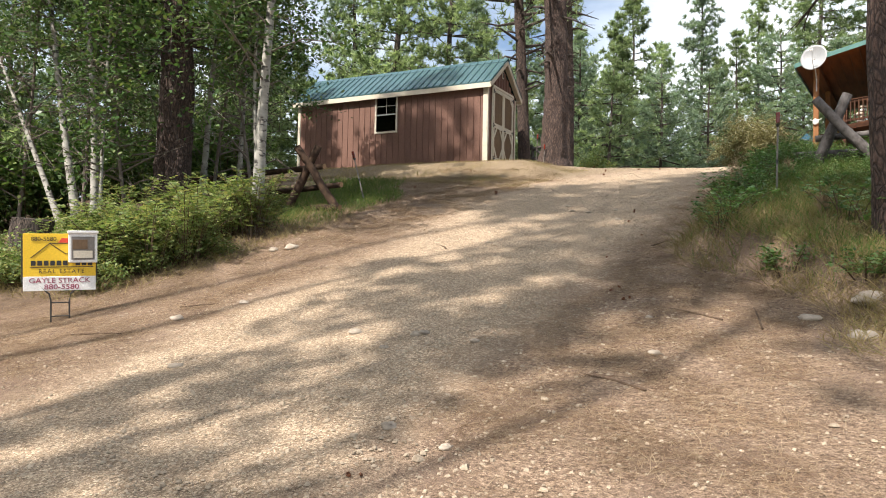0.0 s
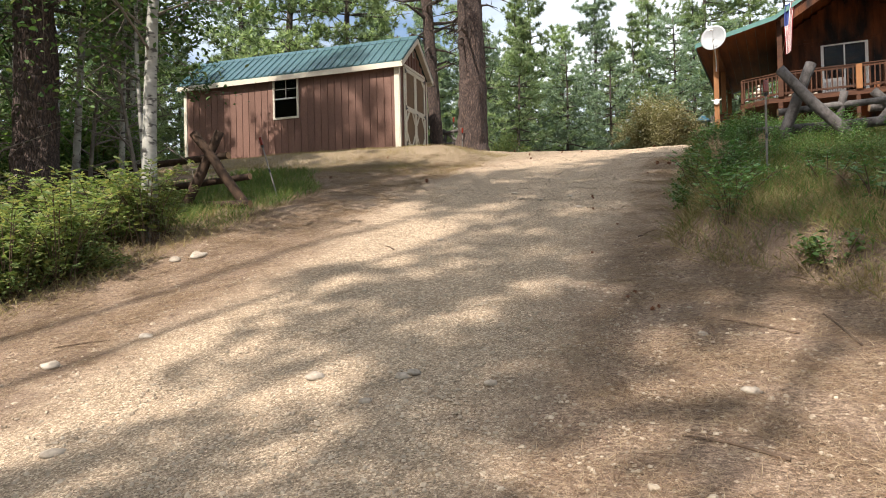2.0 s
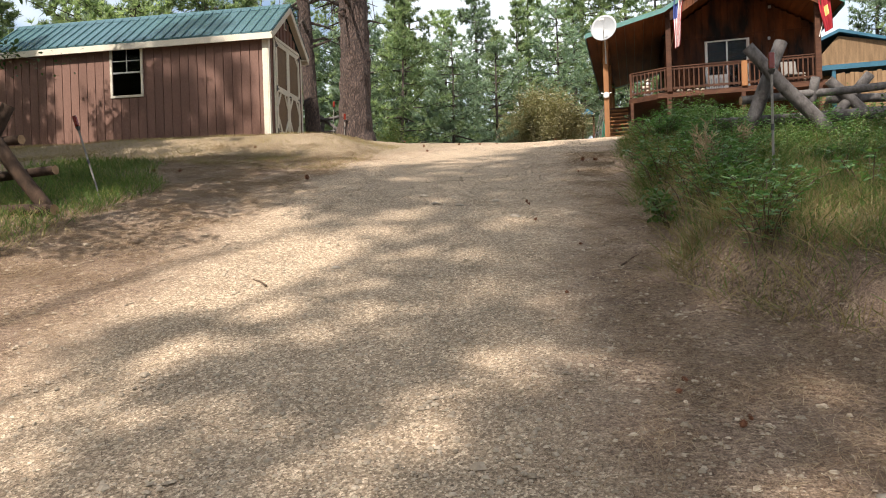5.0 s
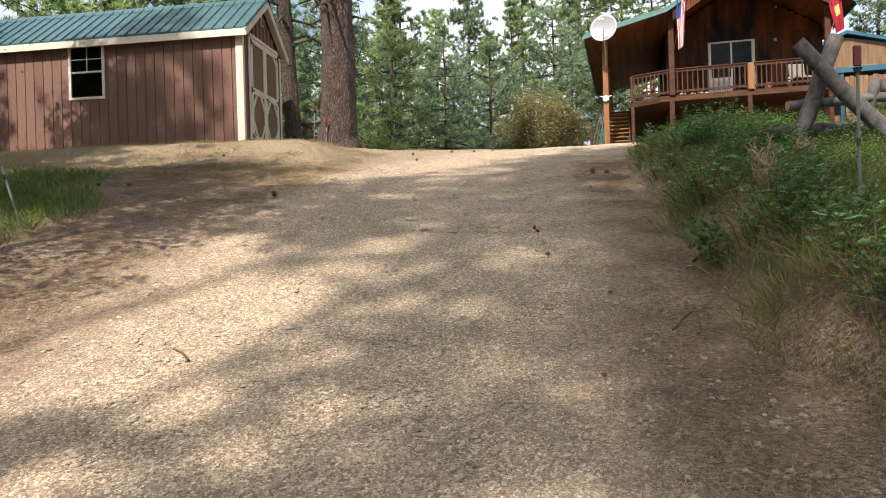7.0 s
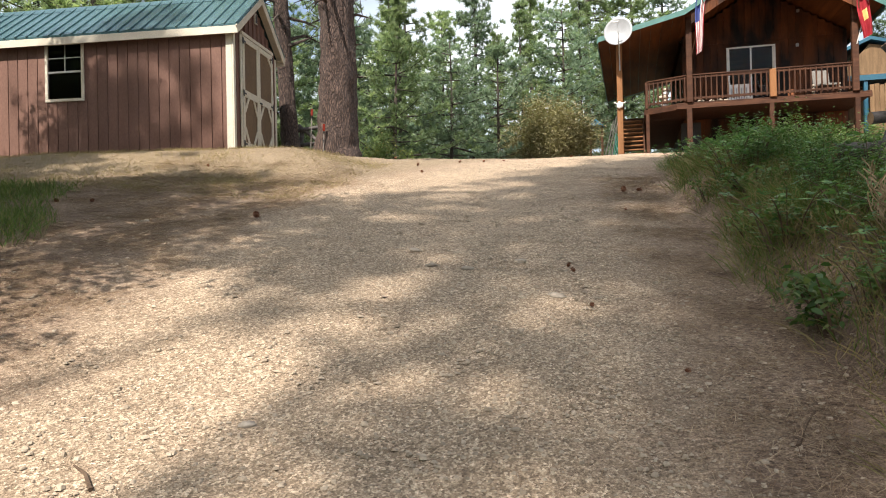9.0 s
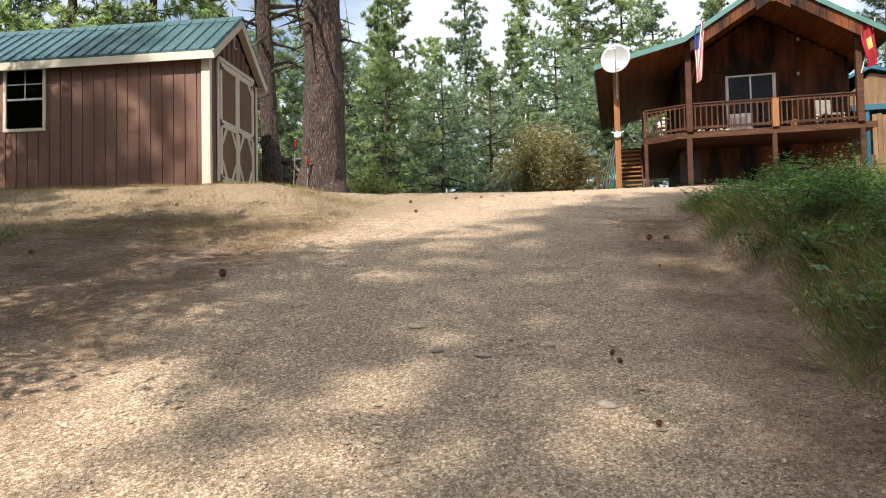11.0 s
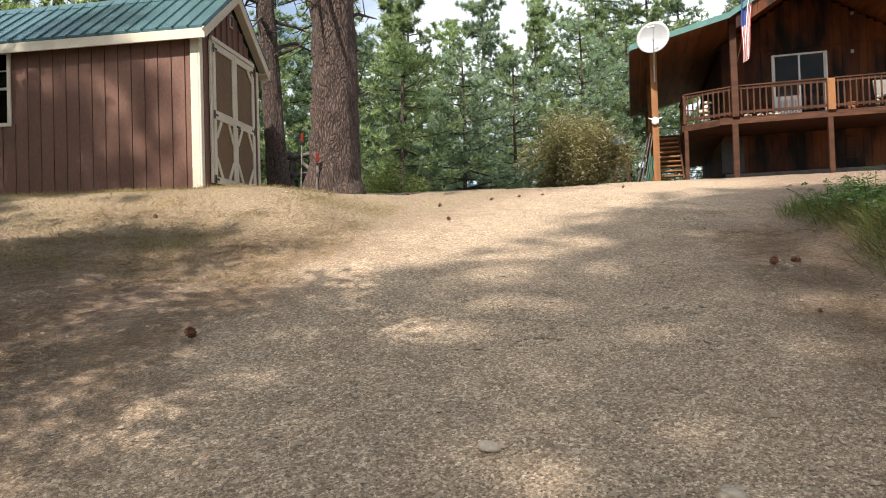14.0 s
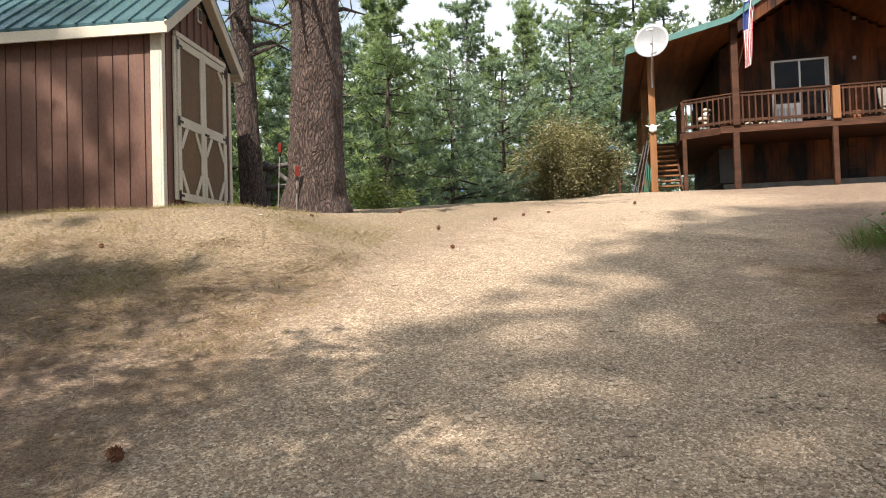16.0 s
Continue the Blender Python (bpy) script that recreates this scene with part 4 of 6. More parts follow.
def log(p, q, r0, r1, seed, bow=0.03):
    p, q = Vector(p), Vector(q)
    pts, rad = [], []
    for i in range(9):
        t = i / 8
        w = Vector((noise.noise((seed, t * 2, 0)), noise.noise((seed, t * 2, 5)), noise.noise((seed, t * 2, 9)))) * bow
        pts.append(p.lerp(q, t) + w * math.sin(math.pi * t))
        rad.append(r0 + (r1 - r0) * t)
    return Shape().tube(pts, rad, 14, True, 0.14, seed)


def log_part(p, q, r0, r1, seed, mt, parent, label=""):
    """A round log whose sawn ends show paler wood."""
    me = fixed(log(p, q, r0, r1, seed).mesh("log", True))
    me.materials.append(mt)
    me.materials.append(CUTWOOD)
    for f in me.polygons:
        if len(f.vertices) > 4:
            f.material_index, f.use_smooth = 1, False
    return part("log", me, mt, parent, label)


left = thing("buck_fence", "brown crossed-log buck fence with round rails", "fence", pose(-5.5, 9.2, 0.84))
for k, (p, q, a, b) in enumerate([((0.5, 0.12, 0.0), (-0.3, -0.05, 1.14), 0.072, 0.062), ((-0.46, -0.12, -0.06), (0.06, 0.08, 1.16), 0.076, 0.064), ((0.2, 0.08, 0.80), (-3.6, 0.5, 0.72), 0.048, 0.06), ((0.48, 0.2, 0.49), (-3.6, 0.7, 0.32), 0.048, 0.06), ((0.64, -0.05, 0.06), (-1.4, 0.25, 0.15), 0.055, 0.05), ((-3.2, 0.1, -0.05), (-4.1, 0.6, 1.1), 0.06, 0.05), ((-4.1, 0.5, -0.05), (-3.3, 0.3, 1.1), 0.06, 0.05)]):
    log_part(p, q, a, b, k, BROWNLOG, left)

right = thing("buck_fence", "silver-grey crossed-log buck fence in the shrubs", "fence", pose(2.58, 11.2, 1.26))
for k, (p, q, a, b) in enumerate([((0.72, -0.14, -0.05), (-0.36, -0.08, 1.27), 0.08, 0.066), ((-0.48, 0.1, -0.05), (0.06, 0.14, 1.36), 0.08, 0.072), ((-0.36, 0.26, 0.74), (2.6, 0.7, 0.95), 0.048, 0.042), ((0.3, 0.45, 0.0), (0.5, 0.36, 0.98), 0.055, 0.05), ((-0.66, 0.24, 0.47), (2.3, 0.6, 0.6), 0.075, 0.06)]):
    log_part(p, q, a, b, 20 + k, GREYLOG, right)

right2 = thing("buck_fence", "grey crossed-log buck fence further along the bank", "fence", pose(4.0, 13.0, 1.75))
for k, (p, q, a, b) in enumerate([((0.55, 0, -0.1), (-0.25, 0.05, 0.75), 0.075, 0.065), ((-0.45, 0.1, -0.1), (0.25, 0, 0.78), 0.075, 0.065), ((-0.3, 0.1, 0.5), (2.8, 0.5, 0.55), 0.06, 0.05)]):
    log_part(p, q, a, b, 40 + k, GREYLOG, right2)

far = thing("buck_fence", "grey rail fence behind the big pine", "fence", pose(-5.45, 21.0, z_at(-5.45, 21.0)))
for k, (p, q, a, b) in enumerate([((-0.5, 0, 0.78), (0.5, 0.1, 0.92), 0.045, 0.04), ((-0.45, 0, 0.45), (0.5, 0.1, 0.52), 0.045, 0.04), ((-0.5, 0.05, 0.9), (0.45, 0.1, 0.1), 0.045, 0.04), ((-0.5, 0.1, -0.2), (-0.42, 0.1, 0.85), 0.05, 0.05)]):
    log_part(p, q, a, b, 60 + k, GREYLOG, far)


def marker(x, y, h, lean, z=None):
    """A drive marker: thin rod with a red reflector on top."""
    mk = thing("driveway_marker", "thin driveway marker rod with red reflector top", "marker", pose(x, y, z_at(x, y) - 0.05 if z is None else z, 0, lean, 0), "driveway markers")
    part("rod", Shape().tube([(0, 0, 0), (0, 0, h - 0.16)], [0.011, 0.011], 8), CONCRETE, mk)
    part("collar", Shape().tube([(0, 0, h * 0.45), (0, 0, h * 0.45 + 0.05)], [0.014, 0.014], 8), BLACK, mk)
    part("neck", Shape().tube([(0, 0, h - 0.18), (0, 0, h - 0.14)], [0.013, 0.03], 8), BLACK, mk)
    part("reflector", Shape().box((-0.024, -0.012, h - 0.13), (0.024, 0.012, h), 0.008), RED_REFLECT, mk, "red plastic reflector")


marker(-5.05, 10.2, 1.06, -17)
marker(1.81, 8.88, 1.15, 0.5)
marker(-4.85, 18.55, 0.95, 3)
marker(-4.42, 18.0, 0.62, 2)


def build_sign():
    """A yard sign: yellow panel, white rider, leaflet box and black wire stake, turned to the drive's foot."""
    eye, at = Vector((2.25, -0.8)), Vector((-4.66, 4.02))
    turn = math.degrees(math.atan2(eye.y - at.y, eye.x - at.x)) + 90
    sg = thing("yard_sign", "yellow and white property sign on a black wire stake", "sign", pose(at.x, at.y, z_at(at.x, at.y) - 0.04, 0, -2, turn) @ Matrix.Scale(0.77, 4))
    zb, w, hw = 0.46, 0.86, 0.76
    part("panel", Shape().box((-w / 2, 0, zb + 0.19), (w / 2, 0.012, zb + hw), 0.004), YELLOW, sg, "yellow sign panel")
    part("rider", Shape().box((-w / 2, -0.004, zb), (w / 2, 0.01, zb + 0.19), 0.003), WHITE, sg, "white name rider")
    part("border", Shape().box((-w / 2 - 0.02, 0.014, zb + 0.1), (w / 2 + 0.015, 0.024, zb + hw - 0.02), 0.003), BLACK, sg)
    part("corner_patch", Shape().plate([(0.02, zb + hw - 0.06), (0.14, zb + hw - 0.06), (0.14, zb + hw - 0.12), (-0.02, zb + hw - 0.12)], -0.004, -0.001), SIGNRED, sg)
    roofline = Shape()
    for p, q in (((-0.34, zb + 0.44), (-0.12, zb + 0.63)), ((-0.12, zb + 0.63), (0.07, zb + 0.49)), ((0.07, zb + 0.49), (0.2, zb + 0.49)), ((-0.12, zb + 0.632), (0.2, zb + 0.632)), ((-0.35, zb + 0.315), (0.4, zb + 0.315))):
        roofline.beam((p[0], -0.003, p[1]), (q[0], -0.003, q[1]), 0.004, 0.009, up=(0, 0.01, 1))
    part("roof_outline", roofline, SIGNBLACK, sg)
    for k in range(10):
        if k != 6:
            part("name_bar", Shape().box((-0.34 + k * 0.075, -0.004, zb + 0.335), (-0.285 + k * 0.075, -0.001, zb + 0.40)), SIGNBLACK, sg)

    def words(name, text, size, x, z, mt, stretch=1.0, gap=1.0):
        c = bpy.data.curves.new(name, "FONT")
        c.body, c.size, c.extrude, c.space_character, c.align_x = text, size, 0.0015, gap, "CENTER"
        ob = new("text_tmp", c)
        me = bpy.data.meshes.new_from_object(ob.evaluated_get(bpy.context.evaluated_depsgraph_get()))
        bpy.data.objects.remove(ob)
        me.transform(pose(x, -0.006, z, 90) @ Matrix.Diagonal((stretch, 1, 1, 1)))
        me.materials.clear()
        me.materials.append(mt)
        part(name, me, mt, sg)
    words("phone_text", "880-5580", 0.075, -0.19, zb + hw - 0.095, SIGNBLACK, 1.05)
    words("trade_text", "REAL ESTATE", 0.075, 0.02, zb + 0.235, SIGNBLACK, 0.95, 1.35)
    words("rider_text", "GAYLE STRACK", 0.095, 0.0, zb + 0.105, SIGNMAROON, 1.1)
    words("rider_phone", "880-5580", 0.095, 0.02, zb + 0.02, SIGNMAROON, 1.15)
    box = part("leaflet_box", Shape().box((0.1, -0.07, zb + 0.37), (0.45, -0.008, zb + 0.78), 0.01), WHITE, sg, "cream plastic leaflet box")
    part("window", Shape().box((0.135, -0.076, zb + 0.41), (0.415, -0.071, zb + 0.72), 0.002), CONCRETE, box, "clear grey front window")
    part("leaflet", Shape().box((0.16, -0.081, zb + 0.43), (0.39, -0.077, zb + 0.53), 0.001), TAN, box)
    part("leaflet", Shape().box((0.15, -0.081, zb + 0.55), (0.33, -0.077, zb + 0.68), 0.001), DOOR_BROWN, box)
    part("lid", Shape().box((0.085, -0.09, zb + 0.76), (0.465, 0.0, zb + 0.80), 0.008), WHITE, box)
    st = Shape()
    for s in (-1, 1):
        st.tube([(s * 0.11, 0.006, -0.1), (s * 0.11, 0.006, 0.33), (s * 0.13, 0.006, 0.42), (s * 0.22, 0.006, 0.5), (s * 0.24, 0.02, 0.9)], [0.011] * 5, 8)
    st.tube([(-0.11, 0.006, 0.12), (0.11, 0.006, 0.12)], [0.009] * 2, 8).tube([(-0.11, 0.006, 0.3), (0.11, 0.006, 0.3)], [0.009] * 2, 8)
    part("stake", st, BLACK, sg, "black wire stake")


build_sign()
solid("tree_stump", Shape().tube([(0, 0, -0.2), (0, 0, 0.1), (0, 0, 0.45), (0.02, 0, 0.66)], [0.36, 0.3, 0.27, 0.26], 22, True, 0.25, 3), DARK_BARK, "dark weathered tree stump in the brush", "stump", pose(-7.6, 5.6, z_at(-7.6, 5.6)), smooth=False)

# ---------------------------------------------------------------- trees and shrubs


def trunk_shape(H, r0, r1, seed, lean=(0, 0), seg=26, wob=0.12, low=0.18, knots=60):
    pts, rad = [], []
    for i in range(knots + 1):
        t = (i / knots) ** 1.4
        z = -0.4 + (H + 0.4) * t
        pts.append((lean[0] * z + wob * noise.noise((seed, z * 0.25, 0)), lean[1] * z + wob * noise.noise((seed, z * 0.25, 7)), z))
        rad.append(r0 + (r1 - r0) * t + r0 * 0.55 * math.exp(-max(z, 0) / 0.35) * 0.6)
    return Shape().tube(pts, rad, seg, True, low, seed), pts, rad


def rows_of(rng, n):
    v = rng.normal(size=(n, 3))
    return v / np.linalg.norm(v, axis=1, keepdims=True)


def tufts(rng, centres, dirs, count, length, width):
    """Bundles of needles at centres: narrow triangles that spread round dirs."""
    n = len(centres)
    c = np.repeat(centres, count, 0)
    d = np.repeat(dirs, count, 0) + 0.95 * rows_of(rng, n * count)
    d /= np.linalg.norm(d, axis=1, keepdims=True)
    side = np.cross(d, 0.75 * rows_of(rng, n * count) + np.array([0, 0, 0.9]))
    side /= np.linalg.norm(side, axis=1, keepdims=True) + 1e-9
    ln = length * rng.uniform(0.6, 1.25, (n * count, 1))
    w = width * rng.uniform(0.7, 1.3, (n * count, 1))
    return np.stack([c - side * w, c + side * w, c + d * ln], 1)


def leaves(rng, centres, size, flat=0.5):
    """Diamond leaves scattered with every tilt."""
    n = len(centres)
    nrm = rows_of(rng, n)
    nrm[:, 2] = np.abs(nrm[:, 2]) + flat
    nrm /= np.linalg.norm(nrm, axis=1, keepdims=True)
    a = np.cross(nrm, rows_of(rng, n))
    a /= np.linalg.norm(a, axis=1, keepdims=True) + 1e-9
    b = np.cross(nrm, a)
    s = size * rng.uniform(0.6, 1.3, (n, 1))
    return np.stack([centres - a * s, centres - a * s * 0.45 + b * s * 0.5 + nrm * s * 0.12, centres + a * s * 0.35 + b * s * 0.48 + nrm * s * 0.06, centres + a * s * 1.05 - nrm * s * 0.25, centres + a * s * 0.35 - b * s * 0.48 + nrm * s * 0.06, centres - a * s * 0.45 - b * s * 0.5 + nrm * s * 0.12], 1)


def conifer(name, label, seed, H, R, base, material, sparse=1.0, r0=0.2, shape=1.0, tuft=0.26, bark_mt=None, group="conifers"):
    """Tapered trunk, whorls of limbs, and a crown of needle bundles."""
    rng = np.random.default_rng(seed)
    tree = thing(name, label, "tree", group=group)
    sh, pts, rad = trunk_shape(H * 0.97, r0, 0.02, seed, (0.01 * rng.normal(), 0.01 * rng.normal()), 12, 0.15, 0.12, 24)
    part("trunk", sh, bark_mt or DARK_BARK, tree, "", True)
    limbs, cs, ds = Shape(), [], []
    z = base
    while z < H - 0.3:
        t = (z - base) / (H - base)
        rad_here = R * ((1 - t) ** (0.8 * shape)) * (0.6 + 0.4 * min(1, t * 6)) * (0.8 + 0.5 * rng.random()) + 0.15
        for k in range(rng.integers(4, 7)):
            if rng.random() > sparse:
                continue
            a, ln = rng.uniform(0, 2 * math.pi), rad_here * rng.uniform(0.55, 1.12)
            rise = 0.5 * t + rng.uniform(-0.22, 0.25) - 0.12
            x0 = np.array([np.interp(z, [p[2] for p in pts], [p[0] for p in pts]), np.interp(z, [p[2] for p in pts], [p[1] for p in pts]), z])
            out = np.array([math.cos(a), math.sin(a), 0])
            m = max(3, int(ln / (tuft * 0.62)))
            if ln > 0.7:
                e = x0 + out * ln + np.array([0, 0, rise * ln])
                limbs.tube([x0, (x0 + e) / 2 + np.array([0, 0, -0.05 * ln]), e], [0.012 * ln + 0.008, 0.008 * ln + 0.005, 0.005], 4, False)
            for i in range(m):
                s = (i + 0.7) / m
                if s < 0.22:
                    continue
                droop = -0.10 * ln * math.sin(s * math.pi) + 0.1 * ln * s * s
                p = x0 + out * ln * s + np.array([0, 0, rise * ln * s + droop])
                side = np.array([-out[1], out[0], 0])
                for w in ((-1, 0, 1) if s > 0.4 else (0,)):
                    off = side * w * ln * 0.22 * (1.15 - s) * rng.uniform(0.5, 1.3) + rng.normal(size=3) * 0.05
                    cs.append(p + off)
                    ds.append(out * 0.5 + side * w * 0.5 + np.array([0, 0, 0.45]))
        z += rng.uniform(0.26, 0.44) * (1.0 if H < 10 else 1.25)
    cs, ds = np.array(cs), np.array(ds)
    tagged(part("limb", limbs, bark_mt or DARK_BARK, tree), kind="stuff")
    part("crown", quads("crown", tufts(rng, cs, ds, 16, tuft * 0.62, tuft * 0.07), material), material, tree, "needled crown")
    return tree


kinds = [
    conifer("conifer", "tall dark green pine in the woods behind the clearing", 1, 18, 4.0, 1.2, NEEDLES, 1.0, 0.24, 0.9, 0.5),
    conifer("conifer", "slender blue-green fir in the woods", 2, 20, 3.5, 0.8, BLUE_NEEDLES, 1.0, 0.22, 1.05, 0.5),
    conifer("conifer", "open-crowned ponderosa pine in the woods", 3, 21, 3.6, 5.0, NEEDLES, 0.7, 0.28, 0.6, 0.5),
    conifer("conifer", "bushy young pine in the woods", 4, 8, 3.0, 0.2, BLUE_NEEDLES, 0.9, 0.12, 0.8, 0.34),
    conifer("conifer", "small bushy pine below the bank", 5, 5.5, 2.0, 0.2, NEEDLES, 0.9, 0.09, 0.7, 0.3),
    conifer("conifer", "narrow fir with a pointed crown", 6, 15, 3.0, 0.5, NEEDLES, 1.0, 0.18, 1.1, 0.42),
]
used = set()


def plant(kind, x, y, s=1.0, turn=0.0, dz=0.0):
    m = pose(x, y, z_at(x, y) - 0.1 + dz, 0, 0, turn) @ Matrix.Scale(s, 4)
    if kind not in used:
        used.add(kind)
        kinds[kind].matrix_world = m
        return kinds[kind]
    ob = copy_thing(kinds[kind], m)
    ob.matrix_world = m
    return ob


rng = random.Random(7)
# near row below the bank, then taller rows behind
for x, y, k, s in ((-8.6, 27, 4, 1.0), (-6.6, 28.5, 3, 0.95), (-4.9, 27.2, 4, 1.05), (-3.6, 30.5, 3, 0.85), (-2.2, 34, 3, 1.0), (-1.2, 38, 5, 0.75), (-6.0, 33, 5, 0.7), (-7.8, 31, 3, 1.1), (0.6, 40, 3, 1.1), (-9.5, 25, 4, 0.9), (-10.5, 29, 3, 1.0), (1.6, 44, 5, 0.8), (-4.6, 36, 0, 0.62), (-9.2, 37, 1, 0.62), (-13, 33, 5, 0.8), (-16, 30, 3, 1.1), (-7.2, 37, 5, 0.9), (-2.8, 42, 5, 0.8), (3.2, 46, 3, 1.2), (-15, 36, 1, 0.8), (-13.5, 25, 0, 0.85), (-10.8, 24.5, 5, 0.95), (-17, 27, 1, 0.85)):
    plant(k, x, y, s, rng.uniform(0, 360))
for x, y, k, s in ((-7.4, 42, 0, 0.92), (-4.2, 46, 1, 0.95), (-1.0, 48, 5, 1.15), (2.2, 50, 2, 0.95), (-14, 42, 1, 0.85), (-18, 46, 0, 0.9), (-22, 40, 2, 0.8), (5.2, 52, 0, 0.95), (8, 58, 1, 1.0), (12, 56, 5, 1.2), (-17, 58, 2, 1.1), (17, 60, 2, 1.0), (22, 55, 1, 1.0), (26, 50, 0, 1.0), (-26, 55, 0, 1.0), (-24, 32, 5, 1.0), (-28, 44, 1, 1.0), (15, 70, 1, 1.1), (-21, 66, 1, 1.1), (-33, 52, 2, 1.0), (20, 44, 5, 1.0), (23, 38, 1, 0.9), (19, 33, 2, 0.9)):
    plant(k, x, y, s, rng.uniform(0, 360))
# woods to the left of the drive
for x, y, k, s in ((-14, 12, 5, 0.8), (-17, 9, 0, 0.8), (-19, 15, 1, 0.85), (-22, 20, 0, 0.9), (-12, 6.5, 4, 0.9), (-24, 11, 2, 0.9), (-27, 17, 1, 0.9), (-15.5, 4.5, 3, 0.9), (-18.5, 2, 0, 0.8), (-24, 27, 2, 0.9), (-29, 33, 2, 1.0), (-20.5, 24.5, 2, 0.8), (-26, 31, 2, 0.95)):
    plant(k, x, y, s, rng.uniform(0, 360))
# unseen trees added behind the drive's foot, to darken glass reflections and cut skylight
for i in range(11):
    a = radians(192 + i * 15.5)
    d = rng.uniform(24, 36)
    plant(rng.choice((0, 1, 2, 5)), d * math.cos(a), d * math.sin(a), rng.uniform(0.7, 1.0), rng.uniform(0, 360))


def big_pine(x, y, H, r0, r1, seed, lean, base, label, limb_seed, R=3.2, live_limbs=46):
    """A large ponderosa: thick plated trunk, dead limbs low down, crown high up."""
    tree = thing("ponderosa_pine", label, "tree", pose(x, y, z_at(x, y) - 0.02))
    sh, pts, rad = trunk_shape(H, r0, r1, seed, lean, 56, 0.1, 0.16, 110)
    part("trunk", sh, PINE_BARK, tree, "plated red-brown bark", True)
    g = np.random.default_rng(limb_seed)
    limbs = Shape()

    def foot(z):
        return Vector((np.interp(z, [p[2] for p in pts], [p[0] for p in pts]), np.interp(z, [p[2] for p in pts], [p[1] for p in pts]), z))
    for k in range(16):
        z = 2.6 + k * (base - 2.6) / 14
        a, ln = g.uniform(0, 6.28), g.uniform(0.4, 1.7)
        p = foot(z)
        o = Vector((math.cos(a), math.sin(a), g.uniform(-0.25, 0.35)))
        q = p + o * ln * 0.55 + Vector((0, 0, g.uniform(-0.15, 0.2)))
        e = q + Vector((o.x + g.normal() * 0.3, o.y + g.normal() * 0.3, o.z - 0.35)) * ln * 0.5
        limbs.tube([p, q, e], [0.05 * ln ** 0.5, 0.028, 0.008], 7, True)
        for j in range(3):
            s = q.lerp(e, g.uniform(0, 0.8))
            limbs.tube([s, s + Vector(g.normal(size=3)) * 0.22], [0.011, 0.004], 4, False)
    part("dead_limb", limbs, DARK_BARK, tree, "bare dead limbs")
    cs, ds, live = [], [], Shape()
    for k in range(live_limbs):
        z = base + (H - base) * (k / live_limbs)
        a = g.uniform(0, 6.28)
        ln = R * (1 - 0.65 * (k / live_limbs) ** 1.4) * g.uniform(0.6, 1.1)
        p = foot(z)
        o = Vector((math.cos(a), math.sin(a), 0.12))
        e = p + o * ln
        live.tube([p, p.lerp(e, 0.5) + Vector((0, 0, -0.12)), e], [0.06, 0.035, 0.01], 6, False)
        for i in range(int(ln / 0.16)):
            s = 0.35 + 0.65 * g.random()
            c = p.lerp(e, s) + Vector(g.normal(size=3)) * 0.28 * (0.5 + s)
            cs.append(c)
            ds.append(o * 0.6 + Vector((0, 0, 0.4)))
    part("live_limb", live, DARK_BARK, tree)
    part("crown", quads("crown", tufts(g, np.array(cs), np.array(ds), 12, 0.3, 0.022), NEEDLES), NEEDLES, tree, "high needled crown")
    return tree


big_pine(-4.3, 18.45, 17, 0.35, 0.16, 11, (0.004, 0.0), 5.2, "big red-barked ponderosa pine beside the shed", 3)
big_pine(-5.95, 20.6, 15, 0.19, 0.08, 12, (-0.055, 0.0), 4.6, "slim leaning pine behind the shed door", 4, 2.2)
big_pine(-5.0, 21.6, 16, 0.26, 0.12, 13, (0.0, 0.0), 5.5, "dark pine trunk standing behind the big pine", 5, 2.6)
big_pine(2.82, 6.65, 15, 0.115, 0.07, 16, (0.0, 0.0), 6.0, "slim dark pine at the foot of the bank", 9, 1.8, 26)
big_pine(-7.45, 7.9, 9.5, 0.31, 0.12, 14, (-0.004, 0.0), 4.6, "thick ponderosa pine beside the drive", 6, 2.2, 12)
big_pine(-13.2, 7.2, 16, 0.3, 0.14, 15, (0.0, 0.0), 5.0, "dark pine deep in the brush", 8, 2.8)


